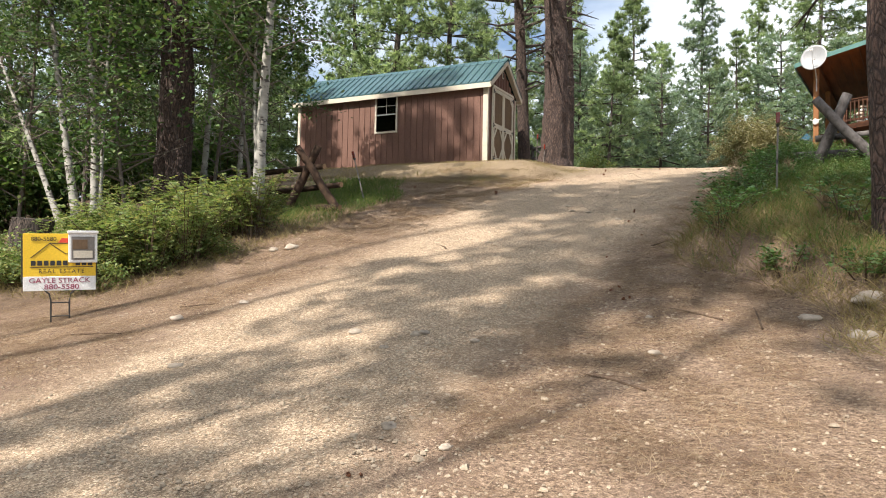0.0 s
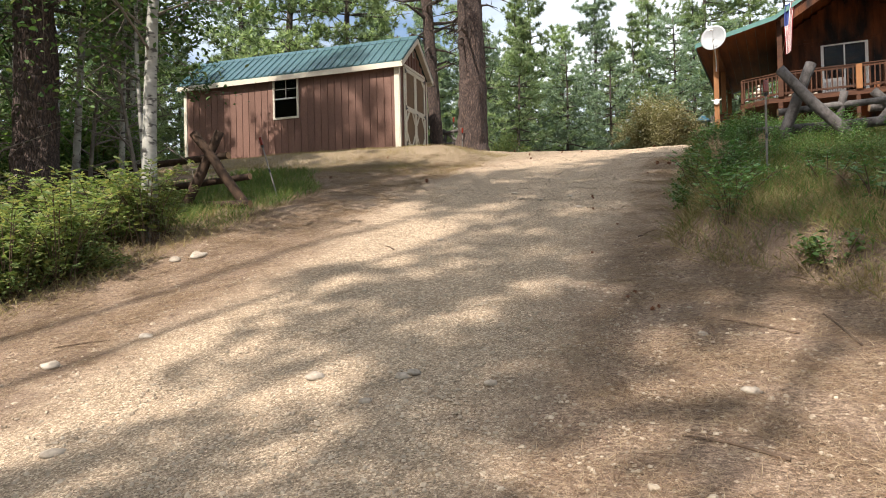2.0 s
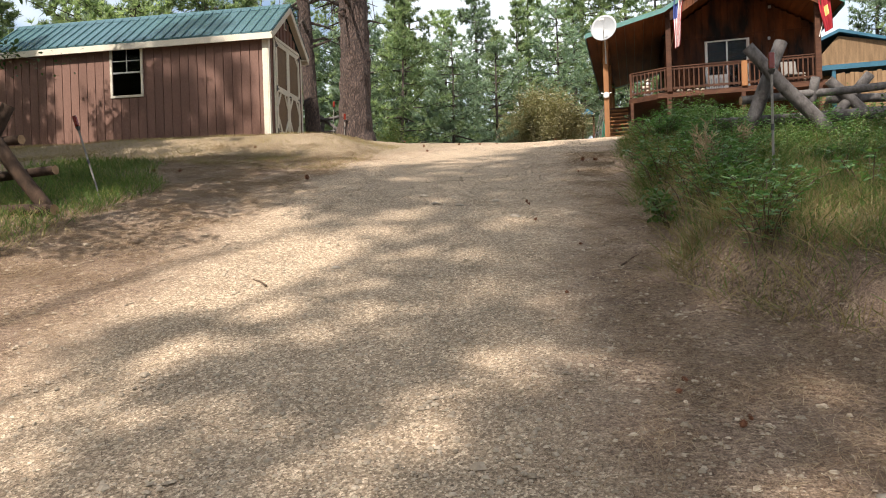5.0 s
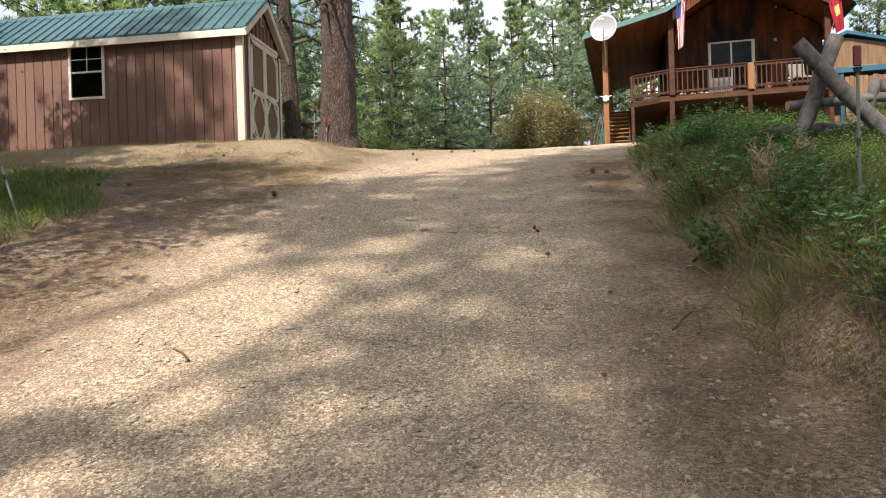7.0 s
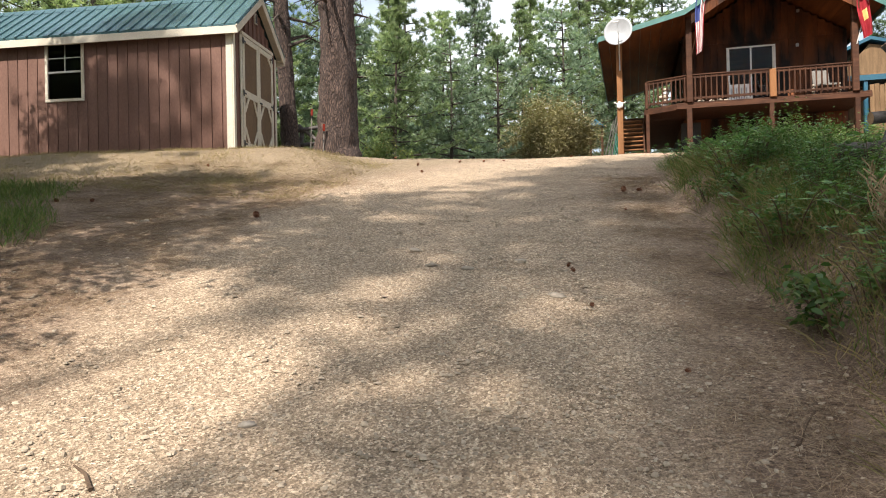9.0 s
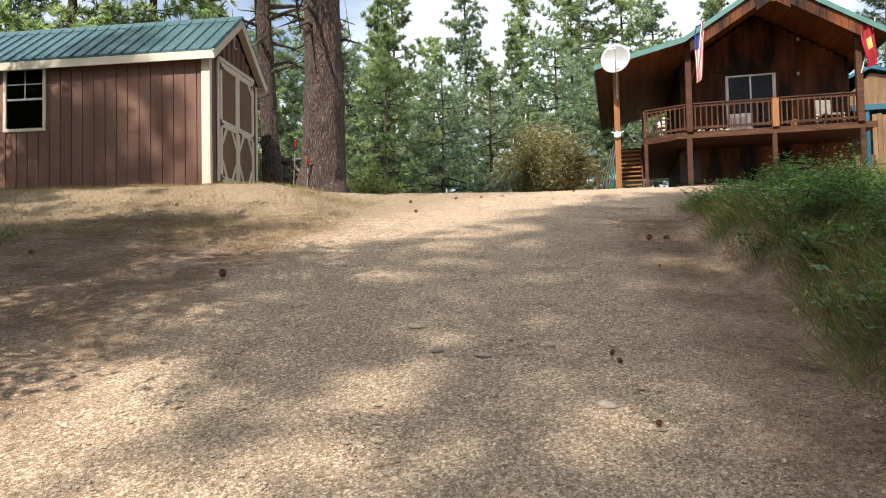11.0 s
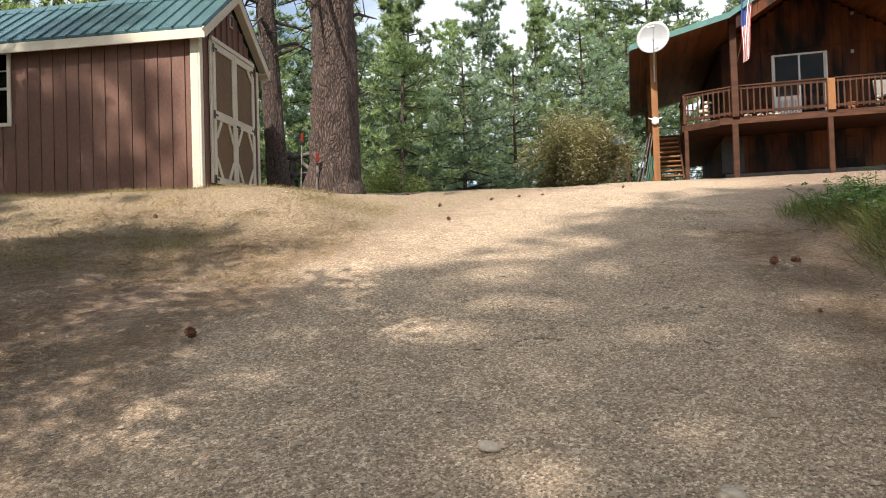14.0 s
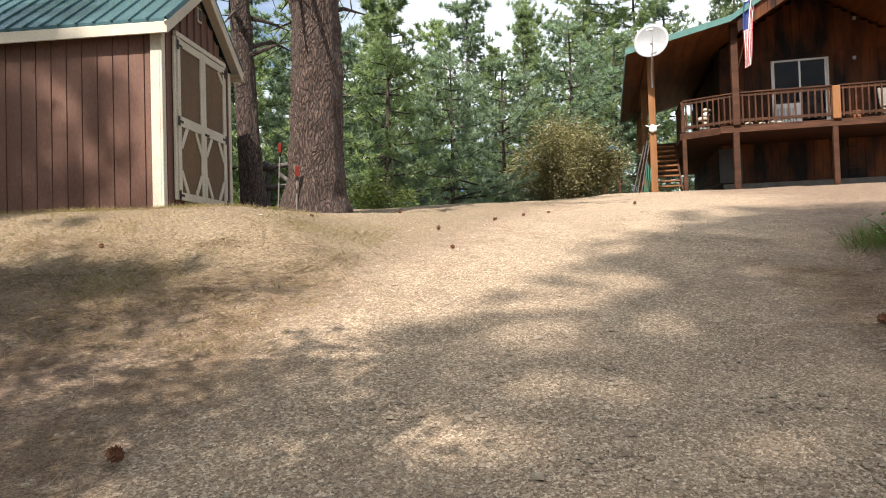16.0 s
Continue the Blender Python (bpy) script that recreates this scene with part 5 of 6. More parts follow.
def clump_pine(x, y, H, base, R, seed, limbs=56, r0=0.17):
    """An unseen tall pine added for its shade: bare lower trunk, needles in loose clumps along open limbs."""
    tree = thing("tall_pine", "tall open-crowned pine added out of view for its shade", "tree", pose(x, y, z_at(x, y) - 0.02), "tall pines by the lane")
    sh, pts, rad = trunk_shape(H, r0, 0.03, seed, (0, 0), 14, 0.2, 0.14, 40)
    part("trunk", sh, PINE_BARK, tree, "", True)
    g = np.random.default_rng(seed)
    wood, cs, ds = Shape(), [], []
    for k in range(limbs):
        t = k / limbs
        z = base + (H - base) * t
        p = Vector((np.interp(z, [q[2] for q in pts], [q[0] for q in pts]), np.interp(z, [q[2] for q in pts], [q[1] for q in pts]), z))
        a, ln = k * 2.4 + g.uniform(-0.5, 0.5), R * (1 - 0.6 * t ** 1.5) * g.uniform(0.45, 1.1)
        o = Vector((math.cos(a), math.sin(a), g.uniform(-0.1, 0.3)))
        e = p + o * ln
        wood.tube([p, p.lerp(e, 0.5) + Vector((0, 0, -0.1)), e], [0.03, 0.02, 0.008], 5, False)
        for w in (0.5, 0.78, 1.0):
            c = p.lerp(e, w) + Vector(g.normal(size=3)) * 0.3
            for i in range(5):
                cs.append(c + Vector(g.normal(size=3)) * 0.15)
                ds.append(o * 0.5 + Vector((0, 0, 0.3)))
    tagged(part("limb", wood, DARK_BARK, tree), kind="stuff")
    part("crown", quads("crown", tufts(g, np.array(cs), np.array(ds), 24, 0.27, 0.019), NEEDLES), NEEDLES, tree, "clumped needle crown")


# unseen tall pines, added so that their crowns dapple the drive and the shed wall
for k, (x, y, H, base, R, limbs, r0) in enumerate(((-5.7, -9.0, 29, 13, 1.9, 62, 0.11), (-3.7, -8.4, 33, 20, 1.9, 60, 0.07), (-9.1, -7.6, 40, 26, 1.9, 60, 0.07), (-7.9, -7.4, 40, 25.5, 2.5, 140, 0.07), (-6.7, -8.8, 32, 20, 1.7, 76, 0.07), (-9.6, 3.4, 18, 9, 2.0, 38, 0.15), (-13.4, 3.4, 25, 12, 2.8, 80, 0.2))):
    clump_pine(x, y, H, base, R, 90 + k, limbs, r0)


def aspen(x, y, H, r0, lean, seed, nleaf, crown, label, low=1.6, leafless=False):
    """White spotted stem that bends a little, thin limbs, small trembling leaves."""
    g = np.random.default_rng(seed)
    tree = thing("aspen", label, "tree", pose(x, y, z_at(x, y) - 0.02), "aspens")
    sh, pts, rad = trunk_shape(H, r0, 0.015, seed, lean, 18, 0.16, 0.06, 50)
    part("trunk", sh, TWIG if leafless else ASPEN, tree, "bare grey stem" if leafless else "white bark with black scars", True)
    limbs, tips = Shape(), []
    for k in range(30):
        z = low + (H - low) * (k / 30) ** 0.9
        p = Vector((np.interp(z, [q[2] for q in pts], [q[0] for q in pts]), np.interp(z, [q[2] for q in pts], [q[1] for q in pts]), z))
        a, ln = g.uniform(0, 6.28), crown * g.uniform(0.4, 1.0) * (1 - 0.5 * k / 30)
        o = Vector((math.cos(a), math.sin(a), g.uniform(0.1, 0.7)))
        q = p + o * ln * 0.5
        e = q + Vector((o.x, o.y, -0.15 + g.normal() * 0.3)) * ln * 0.55
        limbs.tube([p, q, e], [0.018, 0.011, 0.004], 5, False)
        for j in range(7):
            s = p.lerp(q, g.uniform(0.3, 1)) if j < 3 else q.lerp(e, g.uniform(0, 1))
            w = s + Vector(g.normal(size=3)) * 0.3 * crown * 0.6
            limbs.tube([s, w], [0.006, 0.0025], 3, False)
            tips += [s.lerp(w, 0.5), w, e]
    part("limb", limbs, TWIG, tree)
    if not leafless:
        t = np.array(tips)
        c = t[g.integers(0, len(t), nleaf)] + g.normal(size=(nleaf, 3)) * 0.17
        part("crown", quads("crown", leaves(g, c, 0.04), ASPEN_LEAF), ASPEN_LEAF, tree, "small round green leaves")
    return tree


aspen(-5.28, 7.6, 7.5, 0.1, (0.05, 0.0), 21, 9000, 2.3, "white-barked aspen beside the drive", 2.3)
aspen(-7.0, 9.0, 6.5, 0.045, (0.03, 0.02), 22, 2500, 1.1, "slim aspen close behind another", 2.6)
aspen(-6.1, 8.5, 6.0, 0.035, (-0.03, 0.02), 23, 6000, 1.2, "thin grey aspen near the log fence", 2.0)
aspen(-8.4, 6.9, 7.0, 0.075, (-0.24, 0.0), 24, 5000, 1.3, "leaning white aspen in the brush", 2.8)
aspen(-8.15, 7.0, 7.0, 0.07, (-0.11, 0.0), 25, 7000, 1.3, "upright white aspen in the brush", 2.8)
aspen(-8.6, 6.8, 4.6, 0.055, (-0.62, 0.0), 26, 600, 0.9, "strongly leaning bare aspen stem", 1.5)
aspen(-7.5, 6.6, 4.5, 0.03, (0.02, 0.0), 27, 3500, 0.9, "thin aspen sapling in the brush", 1.2)
aspen(-9.6, 9.5, 8.0, 0.08, (0.02, 0.0), 28, 6000, 2.0, "leafy aspen behind the brush", 1.5)
aspen(-10.6, 13.4, 8.0, 0.07, (0.02, 0.0), 29, 8000, 2.0, "leafy aspen beside the shed", 1.8)
aspen(-11, 11.5, 8.5, 0.08, (0.0, 0.0), 30, 8000, 2.2, "leafy aspen behind the fence", 1.5)
aspen(-7.7, 8.8, 8.5, 0.06, (0.12, -0.02), 31, 13000, 2.5, "leafy aspen leaning over the drive", 3.0)

for k, (x, y, ln, h) in enumerate(((-8.9, 7.3, 0.05, 5.0), (-7.9, 7.4, -0.1, 4.0), (-9.3, 7.8, 0.12, 5.5), (-6.5, 8.9, -0.2, 3.5), (-8.0, 9.4, 0.15, 4.5), (-10.2, 7.0, 0.1, 5.0))):
    aspen(x, y, h, 0.035, (ln, 0.0), 40 + k, 0, 1.5, "bare grey twiggy sapling in the brush", 0.6, True)


def shrub(name, label, seed, r, h, n, size, mt, category="shrub", stems=16):
    g = np.random.default_rng(seed)
    sh = thing(name, label, category, group=name + "s")
    st, tips = Shape(), []
    for k in range(stems):
        a, d = g.uniform(0, 6.28), r * math.sqrt(g.random())
        p = Vector((0.35 * d * math.cos(a), 0.35 * d * math.sin(a), -0.05))
        e = Vector((d * math.cos(a), d * math.sin(a), h * g.uniform(0.6, 1.05) * (1 - 0.45 * (d / r) ** 2)))
        m = p.lerp(e, 0.5) + Vector((0, 0, 0.1 * h))
        st.tube([p, m, e], [0.008, 0.006, 0.003], 4, False)
        tips += [p.lerp(m, 0.6), m, m.lerp(e, 0.5), e, e]
    t = np.array(tips)
    c = t[g.integers(0, len(t), n)] + g.normal(size=(n, 3)) * np.array([0.16 * r, 0.16 * r, 0.11 * h])
    c[:, 2] = np.maximum(c[:, 2], 0.02)
    part("stem", st, BROWNTWIG, sh)
    part("foliage", quads("foliage", leaves(g, c, size, 0.8), mt), mt, sh)
    return sh


def sprig(label, seed, h, stems, size, spread=0.35, mt=None, name="wild_rose"):
    """Arching wild-rose canes with pinnate leaves of five to seven leaflets."""
    g = np.random.default_rng(seed)
    mt = mt or ROSE_LEAF
    sh = thing(name, label, "shrub", group=name + "s")
    st, pos, ax, nr = Shape(), [], [], []
    for k in range(stems):
        a = k * 2.4 + g.uniform(-0.4, 0.4)
        out = Vector((math.cos(a), math.sin(a), 0))
        L = h * g.uniform(0.6, 1.1)
        base = out * spread * 0.4 * g.random()
        tip = spread * g.uniform(0.4, 1.2)
        pts = [base + Vector((0, 0, -0.05)), base + out * tip * 0.3 + Vector((0, 0, L * 0.5)), base + out * tip * 0.65 + Vector((0, 0, L * 0.85)), base + out * tip + Vector((0, 0, L))]
        st.tube(pts, [0.006, 0.005, 0.004, 0.002], 4, False)
        m = max(6, int(L / 0.05))
        for i in range(m):
            s = 0.18 + 0.82 * i / (m - 1)
            q = min(int(s * 3), 2)
            p = pts[q].lerp(pts[q + 1], s * 3 - q)
            b = a + i * 2.4
            d = Vector((math.cos(b), math.sin(b), g.uniform(0.0, 0.6))).normalized()
            side = d.cross(Vector((0, 0, 1))).normalized()
            up = (side.cross(d) + Vector(g.normal(size=3)) * 0.25).normalized()
            stem = size * g.uniform(2.6, 4.2)
            for w in (0.45, 0.75):
                for r in (-1, 1):
                    pos.append(p + d * stem * w + side * r * size * 0.95)
                    ax.append((side * r + d * 0.55).normalized())
                    nr.append(up)
            pos.append(p + d * stem * 1.12)
            ax.append(d)
            nr.append((up + d * 0.2).normalized())
    c, a, nm = np.array(pos), np.array(ax), np.array(nr)
    b = np.cross(nm, a)
    z = size * g.uniform(0.7, 1.2, (len(c), 1))
    me = quads("foliage", np.stack([c - a * z, c - a * z * 0.4 + b * z * 0.52 + nm * z * 0.12, c + a * z * 0.4 + b * z * 0.46 + nm * z * 0.1, c + a * z - nm * z * 0.2, c + a * z * 0.4 - b * z * 0.46 + nm * z * 0.1, c - a * z * 0.4 - b * z * 0.52 + nm * z * 0.12], 1), mt)
    tagged(part("cane", st, BROWNTWIG, sh), kind="stuff")
    part("foliage", me, mt, sh)
    return sh


bush_kinds = [shrub("snowberry_shrub", "low yellow-green shrub at the drive's edge", 51, 0.5, 0.46, 2000, 0.021, SNOWBERRY), shrub("rose_shrub", "green leafy wild rose shrub on the bank", 52, 0.55, 0.6, 1300, 0.022, SHRUB_LEAF), shrub("rose_shrub", "tall green leafy shrub on the bank", 53, 0.6, 0.95, 2000, 0.024, SHRUB_LEAF), shrub("woodland_shrub", "dense green understorey shrub in the woods", 54, 1.1, 1.5, 3000, 0.05, SHRUB_LEAF), shrub("rose_shrub", "small trailing leafy shoot at the foot of the bank", 55, 0.28, 0.26, 420, 0.021, SHRUB_LEAF, stems=7), shrub("crest_shrub", "sunlit yellow-green shrub behind the crest", 56, 1.1, 1.4, 3000, 0.05, SNOWBERRY), sprig("tall arching wild rose on the bank", 57, 0.75, 12, 0.023), sprig("low wild rose at the foot of the bank", 58, 0.36, 9, 0.021, 0.3), sprig("upright pale-leaved shrub in the brush", 59, 0.8, 18, 0.026, 0.45, SNOWBERRY, "snowberry_shrub")]
bush_used = set()


def bush(k, x, y, s=1.0, dz=0.0):
    m = pose(x, y, z_at(x, y) + dz, 0, 0, rng.uniform(0, 360)) @ Matrix.Diagonal((s, s, s * rng.uniform(0.85, 1.15), 1))
    if k not in bush_used:
        bush_used.add(k)
        bush_kinds[k].matrix_world = m
        return
    copy_thing(bush_kinds[k], m).matrix_world = m


# pale shrubs along the left verge
for i in range(34):
    y = rng.uniform(4.9, 7.6)
    bush(8, float(verge(y)) - 0.5 - abs(rng.gauss(0.5, 1.0)), y, rng.uniform(0.55, 1.15))
for i in range(26):
    y = rng.uniform(4.9, 7.4)
    bush(0, float(verge(y)) - 0.45 - 0.5 * max(0, y - 6.3) - abs(rng.gauss(0, 1.2)), y + rng.uniform(-0.2, 0.2), rng.uniform(0.7, 1.25))
for i in range(26):
    bush(3, rng.uniform(-15, -9.6), rng.uniform(6.5, 13.5), rng.uniform(0.7, 1.2))
for i in range(14):
    bush(3, rng.uniform(-18, -11), rng.uniform(2.5, 7.5), rng.uniform(0.6, 1.0))
for i in range(6):
    bush(5, rng.uniform(-10, -3.6), rng.uniform(23.5, 27.5), rng.uniform(0.6, 1.0))
# right bank
for i in range(34):
    y = rng.uniform(7.5, 16.6)
    bush(1, float(toe(y)) + 0.75 + 0.1 * (y > 11) + abs(rng.gauss(0, 1.1)), y, rng.uniform(0.4, 0.7) * (0.7 if y < 10.9 else 1.0))
for i in range(13):
    y = rng.uniform(12.0, 16.0)
    bush(2, float(toe(y)) + rng.uniform(0.9, 2.4), y, rng.uniform(0.4, 0.58))
for i in range(14):
    y = rng.uniform(5.8, 12.5)
    bush(4, float(toe(y)) + rng.uniform(0.2, 0.8), y, rng.uniform(0.7, 1.3))
for i in range(44):
    y = rng.uniform(8.6, 16.2)
    bush(6, float(toe(y)) + 0.5 + 0.12 * (y > 11) + abs(rng.gauss(0, 0.9)), y, rng.uniform(0.45, 0.72) * (0.75 if y < 10.9 else 0.9))
for i in range(26):
    y = rng.uniform(7.2, 15.5)
    bush(7, float(toe(y)) + 0.1 * (y > 11) + rng.uniform(0.3, 0.8), y, rng.uniform(0.6, 1.05))
for x, y, k in ((2.75, 6.9, 1.2), (2.5, 7.3, 1.0), (3.2, 7.0, 1.3), (3.6, 7.4, 1.2), (2.9, 8.0, 1.1), (2.3, 8.3, 1.0)):
    bush(7, x, y, k)
for x, y, k in ((3.7, 11.3, 0.6), (1.95, 11.7, 0.5), (2.6, 11.8, 0.55), (2.75, 10.55, 0.42)):
    bush(2, x, y, k)
for x, y, k in ((2.2, 9.9, 0.5), (2.9, 10.2, 0.55), (3.3, 9.8, 0.55), (1.9, 10.6, 0.5), (3.6, 10.5, 0.6), (2.5, 9.3, 0.45), (3.2, 9.0, 0.5), (1.6, 9.4, 0.4)):
    bush(1, x, y, k)
for i in range(9):
    bush(2, rng.uniform(4.8, 9), rng.uniform(10, 20), rng.uniform(0.6, 0.9))

tan_bush = shrub("turning_shrub", "big rounded tan-green shrub by the cabin", 60, 1.6, 2.6, 30000, 0.04, TAN_LEAF, stems=60)
tan_bush.matrix_world = pose(-0.2, 32.5, z_at(-0.2, 32.5) + 0.3)


def dry_weed(x, y, h, seed):
    """A dead weed: one stalk that forks again and again into a feathery head."""
    g = np.random.default_rng(seed)
    w = thing("dry_weed", "dead tan weed with a feathery branched head", "weed", pose(x, y, z_at(x, y) - 0.03), "dry weeds")
    part("stalk", Shape().tube([(0, 0, 0), (0.01, 0, h * 0.35), (0.0, 0.01, h * 0.7)], [0.006, 0.005, 0.003], 6, False), DRYSTALK, w)
    head = Shape()
    for k in range(16):
        a, z = k * 2.4, h * (0.3 + 0.4 * k / 16)
        p = Vector((0.005, 0.005, z))
        e = p + Vector((math.cos(a) * 0.4, math.sin(a) * 0.4, 0.75)) * h * g.uniform(0.28, 0.5)
        head.tube([p, p.lerp(e, 0.55) + Vector((math.cos(a), math.sin(a), 0)) * 0.02, e], [0.0035, 0.003, 0.002], 4, False)
        for j in range(9):
            q = p.lerp(e, 0.4 + 0.6 * j / 8)
            head.tube([q, q + Vector((g.normal() * 0.03, g.normal() * 0.03, 0.045))], [0.003, 0.0035], 3, False)
    tagged(part("head", head, DRYSTALK, w), kind="stuff")


for k, (x, y, h) in enumerate(((1.33, 9.13, 0.55), (1.9, 10.1, 0.4), (2.3, 7.6, 0.3))):
    dry_weed(x, y, h, 120 + k)


# ---------------------------------------------------------------- grass, litter, gravel


def blades(name, label, seed, n, place, length, width, mt, category="grass", flat=0.0, spread=0.45):
    """Many thin blades; place(rng, n) gives x and y."""
    g = np.random.default_rng(seed)
    x, y = place(g, n)
    z = height(x, y) + 0.03 * np.array([noise.noise((a * 0.9, b * 0.9, 0)) for a, b in zip(x, y)])
    p = np.stack([x, y, z], 1)
    d = np.stack([g.normal(size=n) * spread, g.normal(size=n) * spread, np.full(n, 1.0 - flat)], 1)
    if flat >= 1:
        d[:, 2] = g.normal(size=n) * 0.06 + 0.18 * d[:, 1]
    d /= np.linalg.norm(d, axis=1, keepdims=True)
    side = np.cross(d, rows_of(g, n))
    side /= np.linalg.norm(side, axis=1, keepdims=True) + 1e-9
    ln = length * g.uniform(0.45, 1.35, (n, 1))
    bend = np.stack([g.normal(size=n), g.normal(size=n), -0.5 * np.ones(n)], 1) * ln * (0.28 if flat < 1 else 0.1)
    if flat >= 1:
        p[:, 2] += 0.008
        bend[:, 2] = 0
        side[:, 2] *= 0.3
    c = np.stack([p - side * width, p + d * ln * 0.55 + bend * 0.3 + side * width * 0.8, p + d * ln + bend, p + d * ln * 0.55 + bend * 0.3 - side * width * 0.8], 1)
    me = quads(name, c, mt)
    return tagged(new(name, me), label, category, kind="stuff")


def patch(x0, x1, y0, y1, keep):
    def place(g, n):
        xs, ys = np.empty(0), np.empty(0)
        while len(xs) < n:
            x, y = g.uniform(x0, x1, n * 3), g.uniform(y0, y1, n * 3)
            ok = g.random(n * 3) < keep(x, y)
            xs, ys = np.r_[xs, x[ok]], np.r_[ys, y[ok]]
        return xs[:n], ys[:n]
    return place


def clumps(x, y, s=1.3):
    return np.array([0.5 + 0.5 * noise.noise((a * s, b * s, 3)) for a, b in zip(x, y)])


blades("green_grass", "green grass under the log fence", 71, 16000, patch(-8, -4.2, 8.0, 13.0, lambda x, y: ease((verge(y) - x + 0.1) / 0.5) * clumps(x, y) ** 1.5 * ease((x + 8) / 1.5)), 0.17, 0.0045, GRASS)
blades("green_grass", "long green grass on the bank", 72, 42000, patch(0.7, 5.0, 5.8, 16.4, lambda x, y: ease((x - toe(y) - 0.02 - 0.12 * ease((y - 10) / 2)) / 0.3) * clumps(x, y) ** 1.2 * ease((5.0 - x) / 2) * (0.35 + 0.65 * ease((y - 7) / 2))), 0.26, 0.0035, GRASS)
blades("dry_grass", "dry straw grass on the bank", 73, 44000, patch(0.7, 4.6, 4.4, 15, lambda x, y: ease((x - toe(y) + 0.1 - 0.12 * ease((y - 7) / 2) - 0.1 * ease((y - 10) / 2)) / 0.35) * clumps(x, y, 1.7) * ease((4.6 - x) / 1.5)), 0.24, 0.0035, DRYGRASS, spread=0.8)
blades("dry_grass", "sparse dry grass in front of the shed", 74, 34000, patch(-12, -3.0, 13.0, 17.5, lambda x, y: clumps(x, y, 1.2) ** 2), 0.075, 0.0024, DRYGRASS, spread=1.0)
blades("dry_grass", "dry weeds along the left verge", 75, 9000, patch(-8, -4.3, 4.5, 9.5, lambda x, y: ease((verge(y) + 0.3 - x) / 0.5) * clumps(x, y, 1.7)), 0.17, 0.0035, DRYGRASS, spread=0.7)
blades("needle_litter", "fallen brown pine needles over the drive", 76, 190000, patch(-6.5, 3.6, -0.5, 17, lambda x, y: (0.05 + 0.95 * np.clip((np.abs(x + 1.3) - 0.5) / 2.0, 0, 1)) * np.clip(clumps(x, y, 1.5) * 2.6 - 0.7, 0.06, 1) * np.clip(9.0 / (y + 4), 0.35, 1)), 0.13, 0.0016, LITTER, "needles", 1.0, 1.0)
blades("needle_litter", "thick drifts of brown needles at the drive's edges", 77, 130000, patch(-6.5, 2.2, 2.5, 15.5, lambda x, y: np.maximum(ease((-2.7 - x) / 0.8) * ease((x - verge(y) + 0.6) / 0.5), ease((x - 0.1) / 0.5) * ease((toe(y) + 0.2 - x) / 0.3)) * np.clip(clumps(x, y, 2.2) * 3 - 0.9, 0.1, 1)), 0.14, 0.0019, LITTER, "needles", 1.0, 1.0)


def scatter_pebbles():
    g = np.random.default_rng(81)
    n = 52000
    x, y = patch(-5, 3, 0.2, 20, lambda x, y: (0.2 + 0.8 * np.exp(-((x + 0.7) / 1.9) ** 2)) * np.clip(8.0 / (y + 3), 0.3, 1))(g, n)
    z = height(x, y) + 0.03 * np.array([noise.noise((a * 0.9, b * 0.9, 0)) for a, b in zip(x, y)])
    r = 0.005 + 0.014 * g.random(n) ** 4 + 0.016 * (g.random(n) < 0.004)
    k = np.arange(5) * 2 * np.pi / 5
    low = np.stack([np.cos(k), np.sin(k), 0 * k - 0.1], 1)
    top = np.stack([0.62 * np.cos(k + 0.4), 0.62 * np.sin(k + 0.4), 0 * k + 0.5], 1)
    o = np.r_[low, top]
    a = g.uniform(0, 6.28, n)
    rot = np.stack([np.stack([np.cos(a), -np.sin(a)], 1), np.stack([np.sin(a), np.cos(a)], 1)], 1)
    pts = np.repeat(o[None], n, 0) * g.uniform(0.7, 1.25, (n, 10, 3)) * g.uniform(0.65, 1.2, (n, 1, 3))
    pts[:, :, :2] = np.einsum("nij,nkj->nki", rot, pts[:, :, :2])
    pts = pts * r[:, None, None] + np.stack([x, y, z + 0.001], 1)[:, None]
    f = np.array([t for i in range(5) for t in ((i, (i + 1) % 5, 5 + i), ((i + 1) % 5, 5 + (i + 1) % 5, 5 + i))] + [(5, 6, 7), (5, 7, 8), (5, 8, 9)])
    faces = (np.arange(n)[:, None, None] * 10 + f[None]).reshape(-1, 3)
    me = bpy.data.meshes.new("gravel")
    me.from_pydata(pts.reshape(-1, 3).tolist(), [], faces.tolist())
    me.materials.append(PEBBLE)
    tagged(new("gravel", me), "loose pale gravel on the drive", "gravel", kind="stuff")


scatter_pebbles()

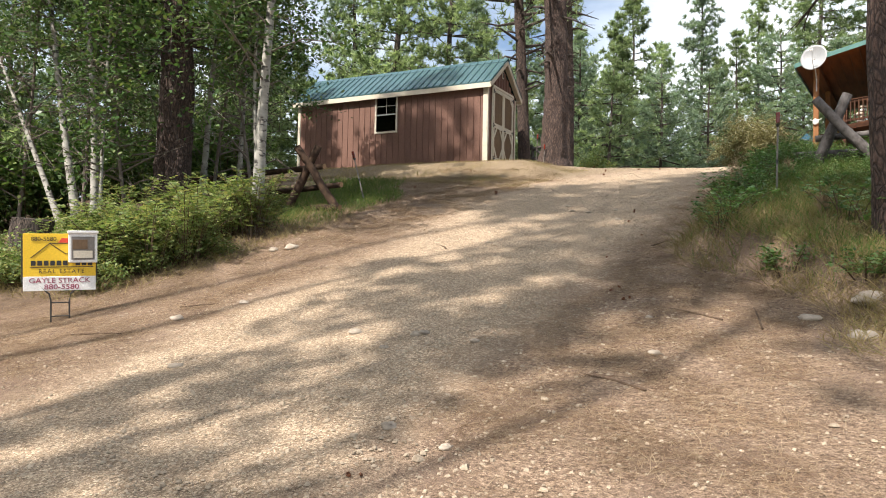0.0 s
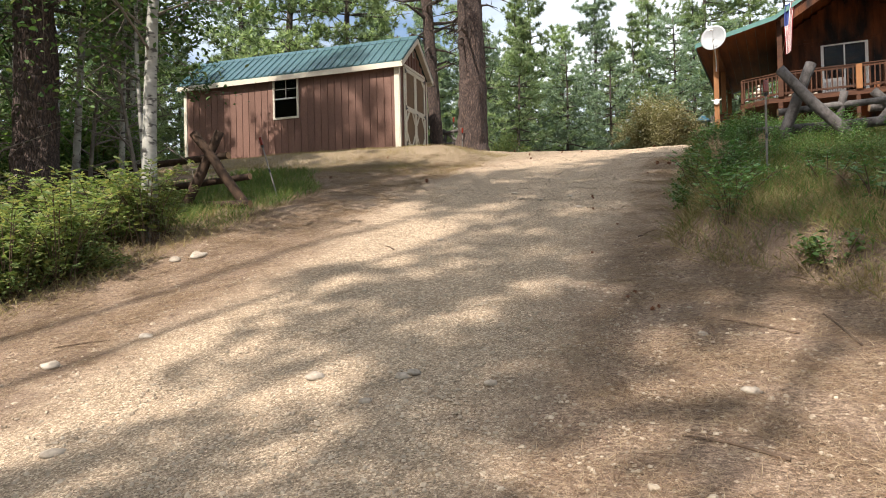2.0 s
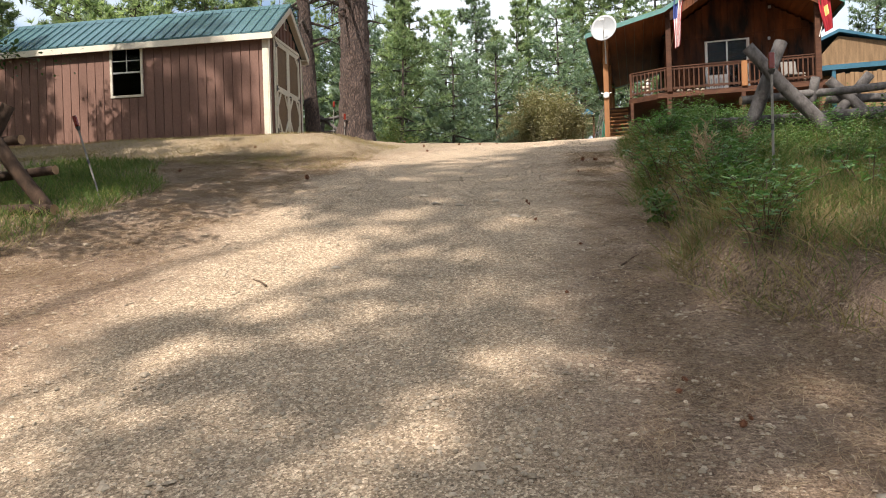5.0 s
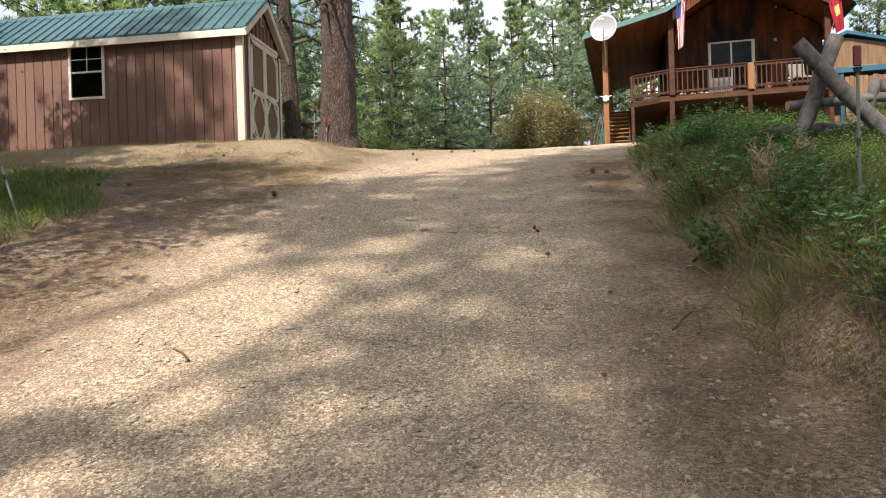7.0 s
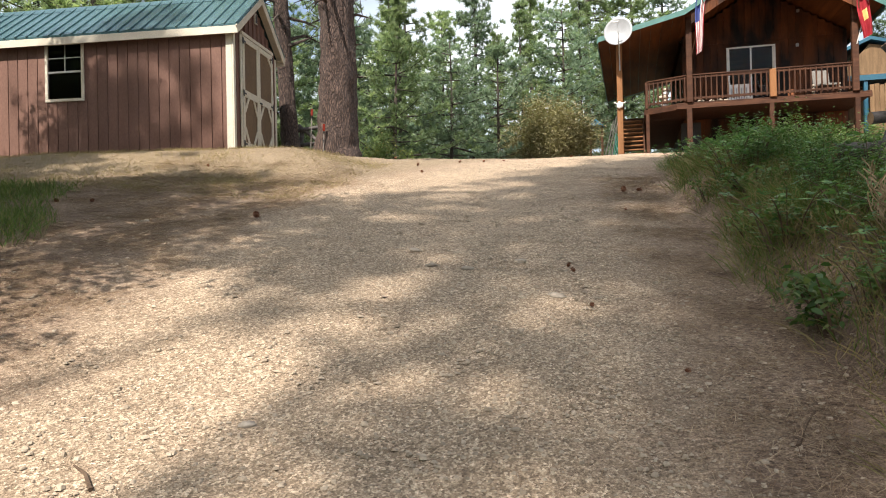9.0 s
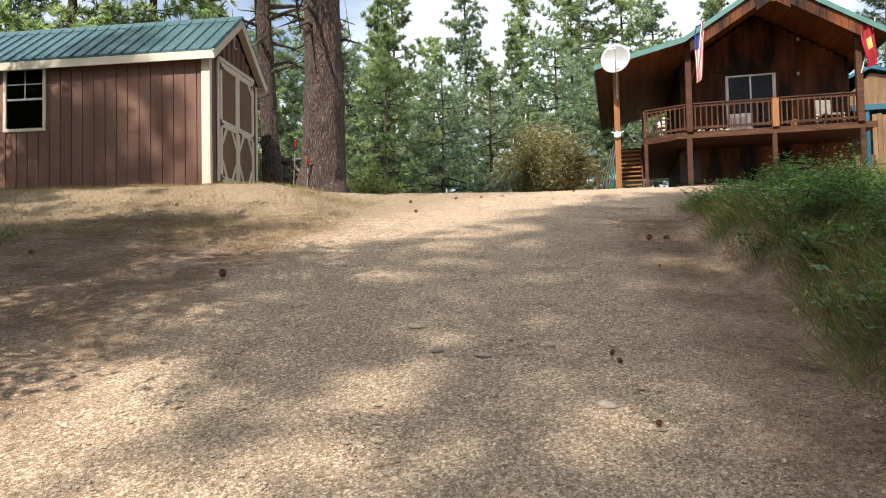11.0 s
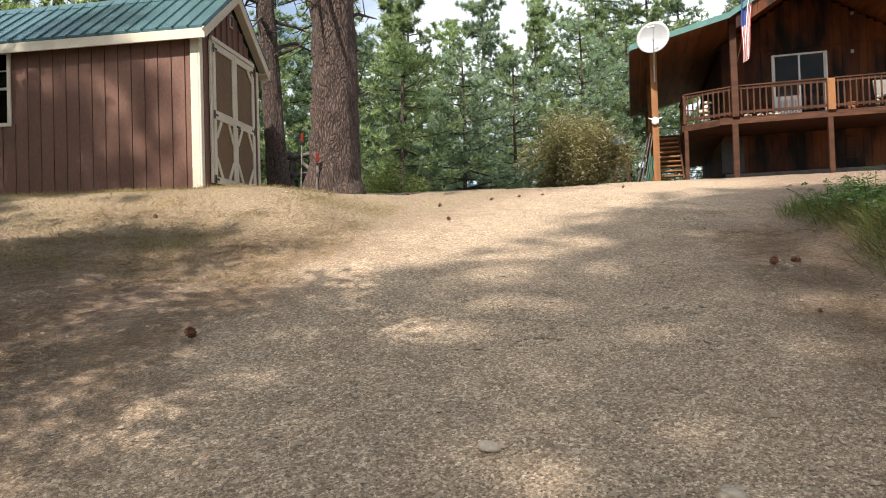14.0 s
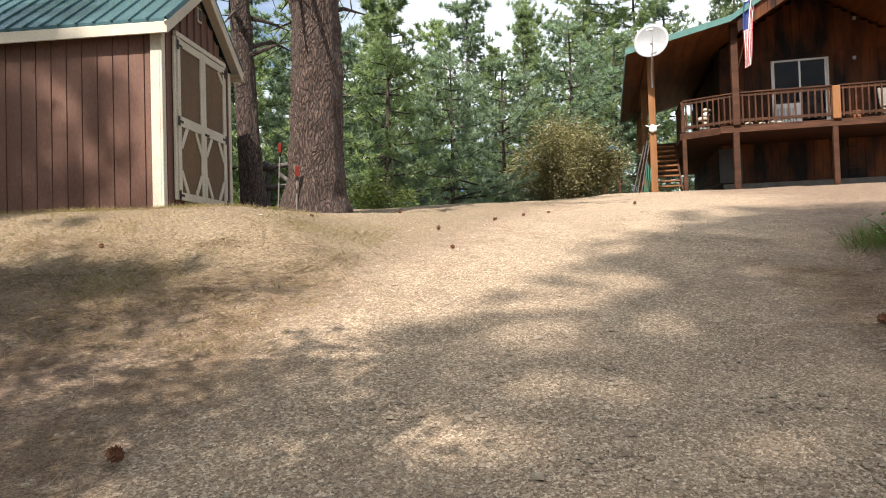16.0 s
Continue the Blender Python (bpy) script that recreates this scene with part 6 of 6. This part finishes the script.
# rocks, cones, sticks
for i, (x, y, r) in enumerate([(2.54, 4.97, 0.1), (2.62, 5.6, 0.12), (-4.04, 6.93, 0.1), (-4.25, 6.8, 0.08), (2.2, 5.35, 0.07), (-2.1, 3.2, 0.05), (-0.6, 4.4, 0.05), (-3.3, 4.3, 0.07), (-3.0, 4.9, 0.05), (-1.2, 4.3, 0.06), (0.12, 2.7, 0.05), (-0.35, 9.8, 0.05), (-0.64, 4.35, 0.045), (-0.09, 4.29, 0.04), (1.26, 4.31, 0.05), (1.05, 5.16, 0.03), (-0.72, 3.98, 0.035), (0.56, 2.54, 0.035), (-1.45, 10.87, 0.05), (-0.98, 10.45, 0.04), (-1.25, 10.47, 0.04), (-4.14, 11.52, 0.04), (-0.6, 10.64, 0.045), (-1.66, 8.05, 0.035)]):
    solid("rock", Shape().ball((0, 0, 0), r, (1.2, 0.85, 0.5), 0.5, i + 3, 12, 8), STONE, "pale rounded rock half sunk in the dirt", "rock", pose(x, y, z_at(x, y) + r * 0.02, 0, 0, i * 47), "loose rocks", smooth=True)


def cone_shape():
    s = Shape()
    s.ball((0, 0, 0.03), 0.022, (1.1, 1, 1.2), 0, 0, 8, 6)
    for k in range(34):
        t = k / 34
        a, z = k * 2.4, 0.006 + 0.066 * t
        rr = 0.024 * math.sin(math.pi * (0.15 + 0.8 * t)) + 0.008
        o = Vector((math.cos(a), math.sin(a), 0.25))
        c = Vector((0, 0, z))
        w = Vector((-math.sin(a), math.cos(a), 0)) * 0.011
        s.add([c + o * rr * 0.6 - w, c + o * rr * 0.6 + w, c + o * (rr + 0.006) + Vector((0, 0, 0.006))], [(0, 1, 2)])
    return s


first = solid("pine_cone", cone_shape(), CONE, "brown open pine cone lying on the drive", "pine cone", pose(-3.17, 11.86, z_at(-3.17, 11.86) + 0.02, 60, 0, 0), "pine cones")
for i, (x, y, k) in enumerate([(0.5, 13.85, 1.0), (0.66, 13.95, 0.95), (0.53, 5.92, 0.5), (0.6, 6.05, 0.45), (0.4, 12.6, 0.4), (-2.6, 17.6, 0.8), (-2.0, 18.6, 0.8), (-1.6, 19.5, 0.8), (-1.2, 20, 0.8), (-2.3, 16.4, 0.7), (-3.3, 19, 0.8), (0.15, 21, 0.8), (-5.3, 15.2, 0.7), (-3.9, 17.0, 0.7), (-5.6, 12.3, 0.8), (-5.3, 12.4, 0.7), (0.72, 5.61, 0.5), (0.78, 5.68, 0.38), (-0.21, 10.3, 0.5), (-0.15, 9.6, 0.45), (0.22, 8.67, 0.4), (0.09, 7.48, 0.45), (0.28, 2.09, 0.4), (0.33, 2.12, 0.3), (-0.26, 10.43, 0.5)]):
    first.scale = (k, k, k)
    copy_thing(first, pose(x, y, z_at(x, y) + 0.02 * k, 70 + 25 * math.sin(i), 0, i * 77))
first.scale = (1, 1, 1)
for i, (x, y, l, a) in enumerate([(1.6, 5.2, 0.5, 150), (1.35, 3.6, 0.45, 160), (-3.6, 4.6, 0.4, 30), (-3.9, 3.6, 0.5, 20), (1.9, 5.0, 0.6, 100), (0.5, 8.0, 0.3, 60), (-2.0, 7.5, 0.2, 140), (1.0, 9.6, 0.35, 120)]):
    q = Vector((math.cos(radians(a)) * l, math.sin(radians(a)) * l, 0))
    z0, z1 = z_at(x, y), z_at(x + q.x, y + q.y)
    st = Shape().tube([(0, 0, 0.008), (q.x * 0.5, q.y * 0.5 + 0.02, (z1 - z0) / 2 + 0.014), (q.x, q.y, z1 - z0 + 0.008)], [0.009, 0.007, 0.004], 6)
    solid("stick", st, BROWNTWIG, "thin fallen stick on the dirt", "stick", pose(x, y, z0), "fallen sticks")
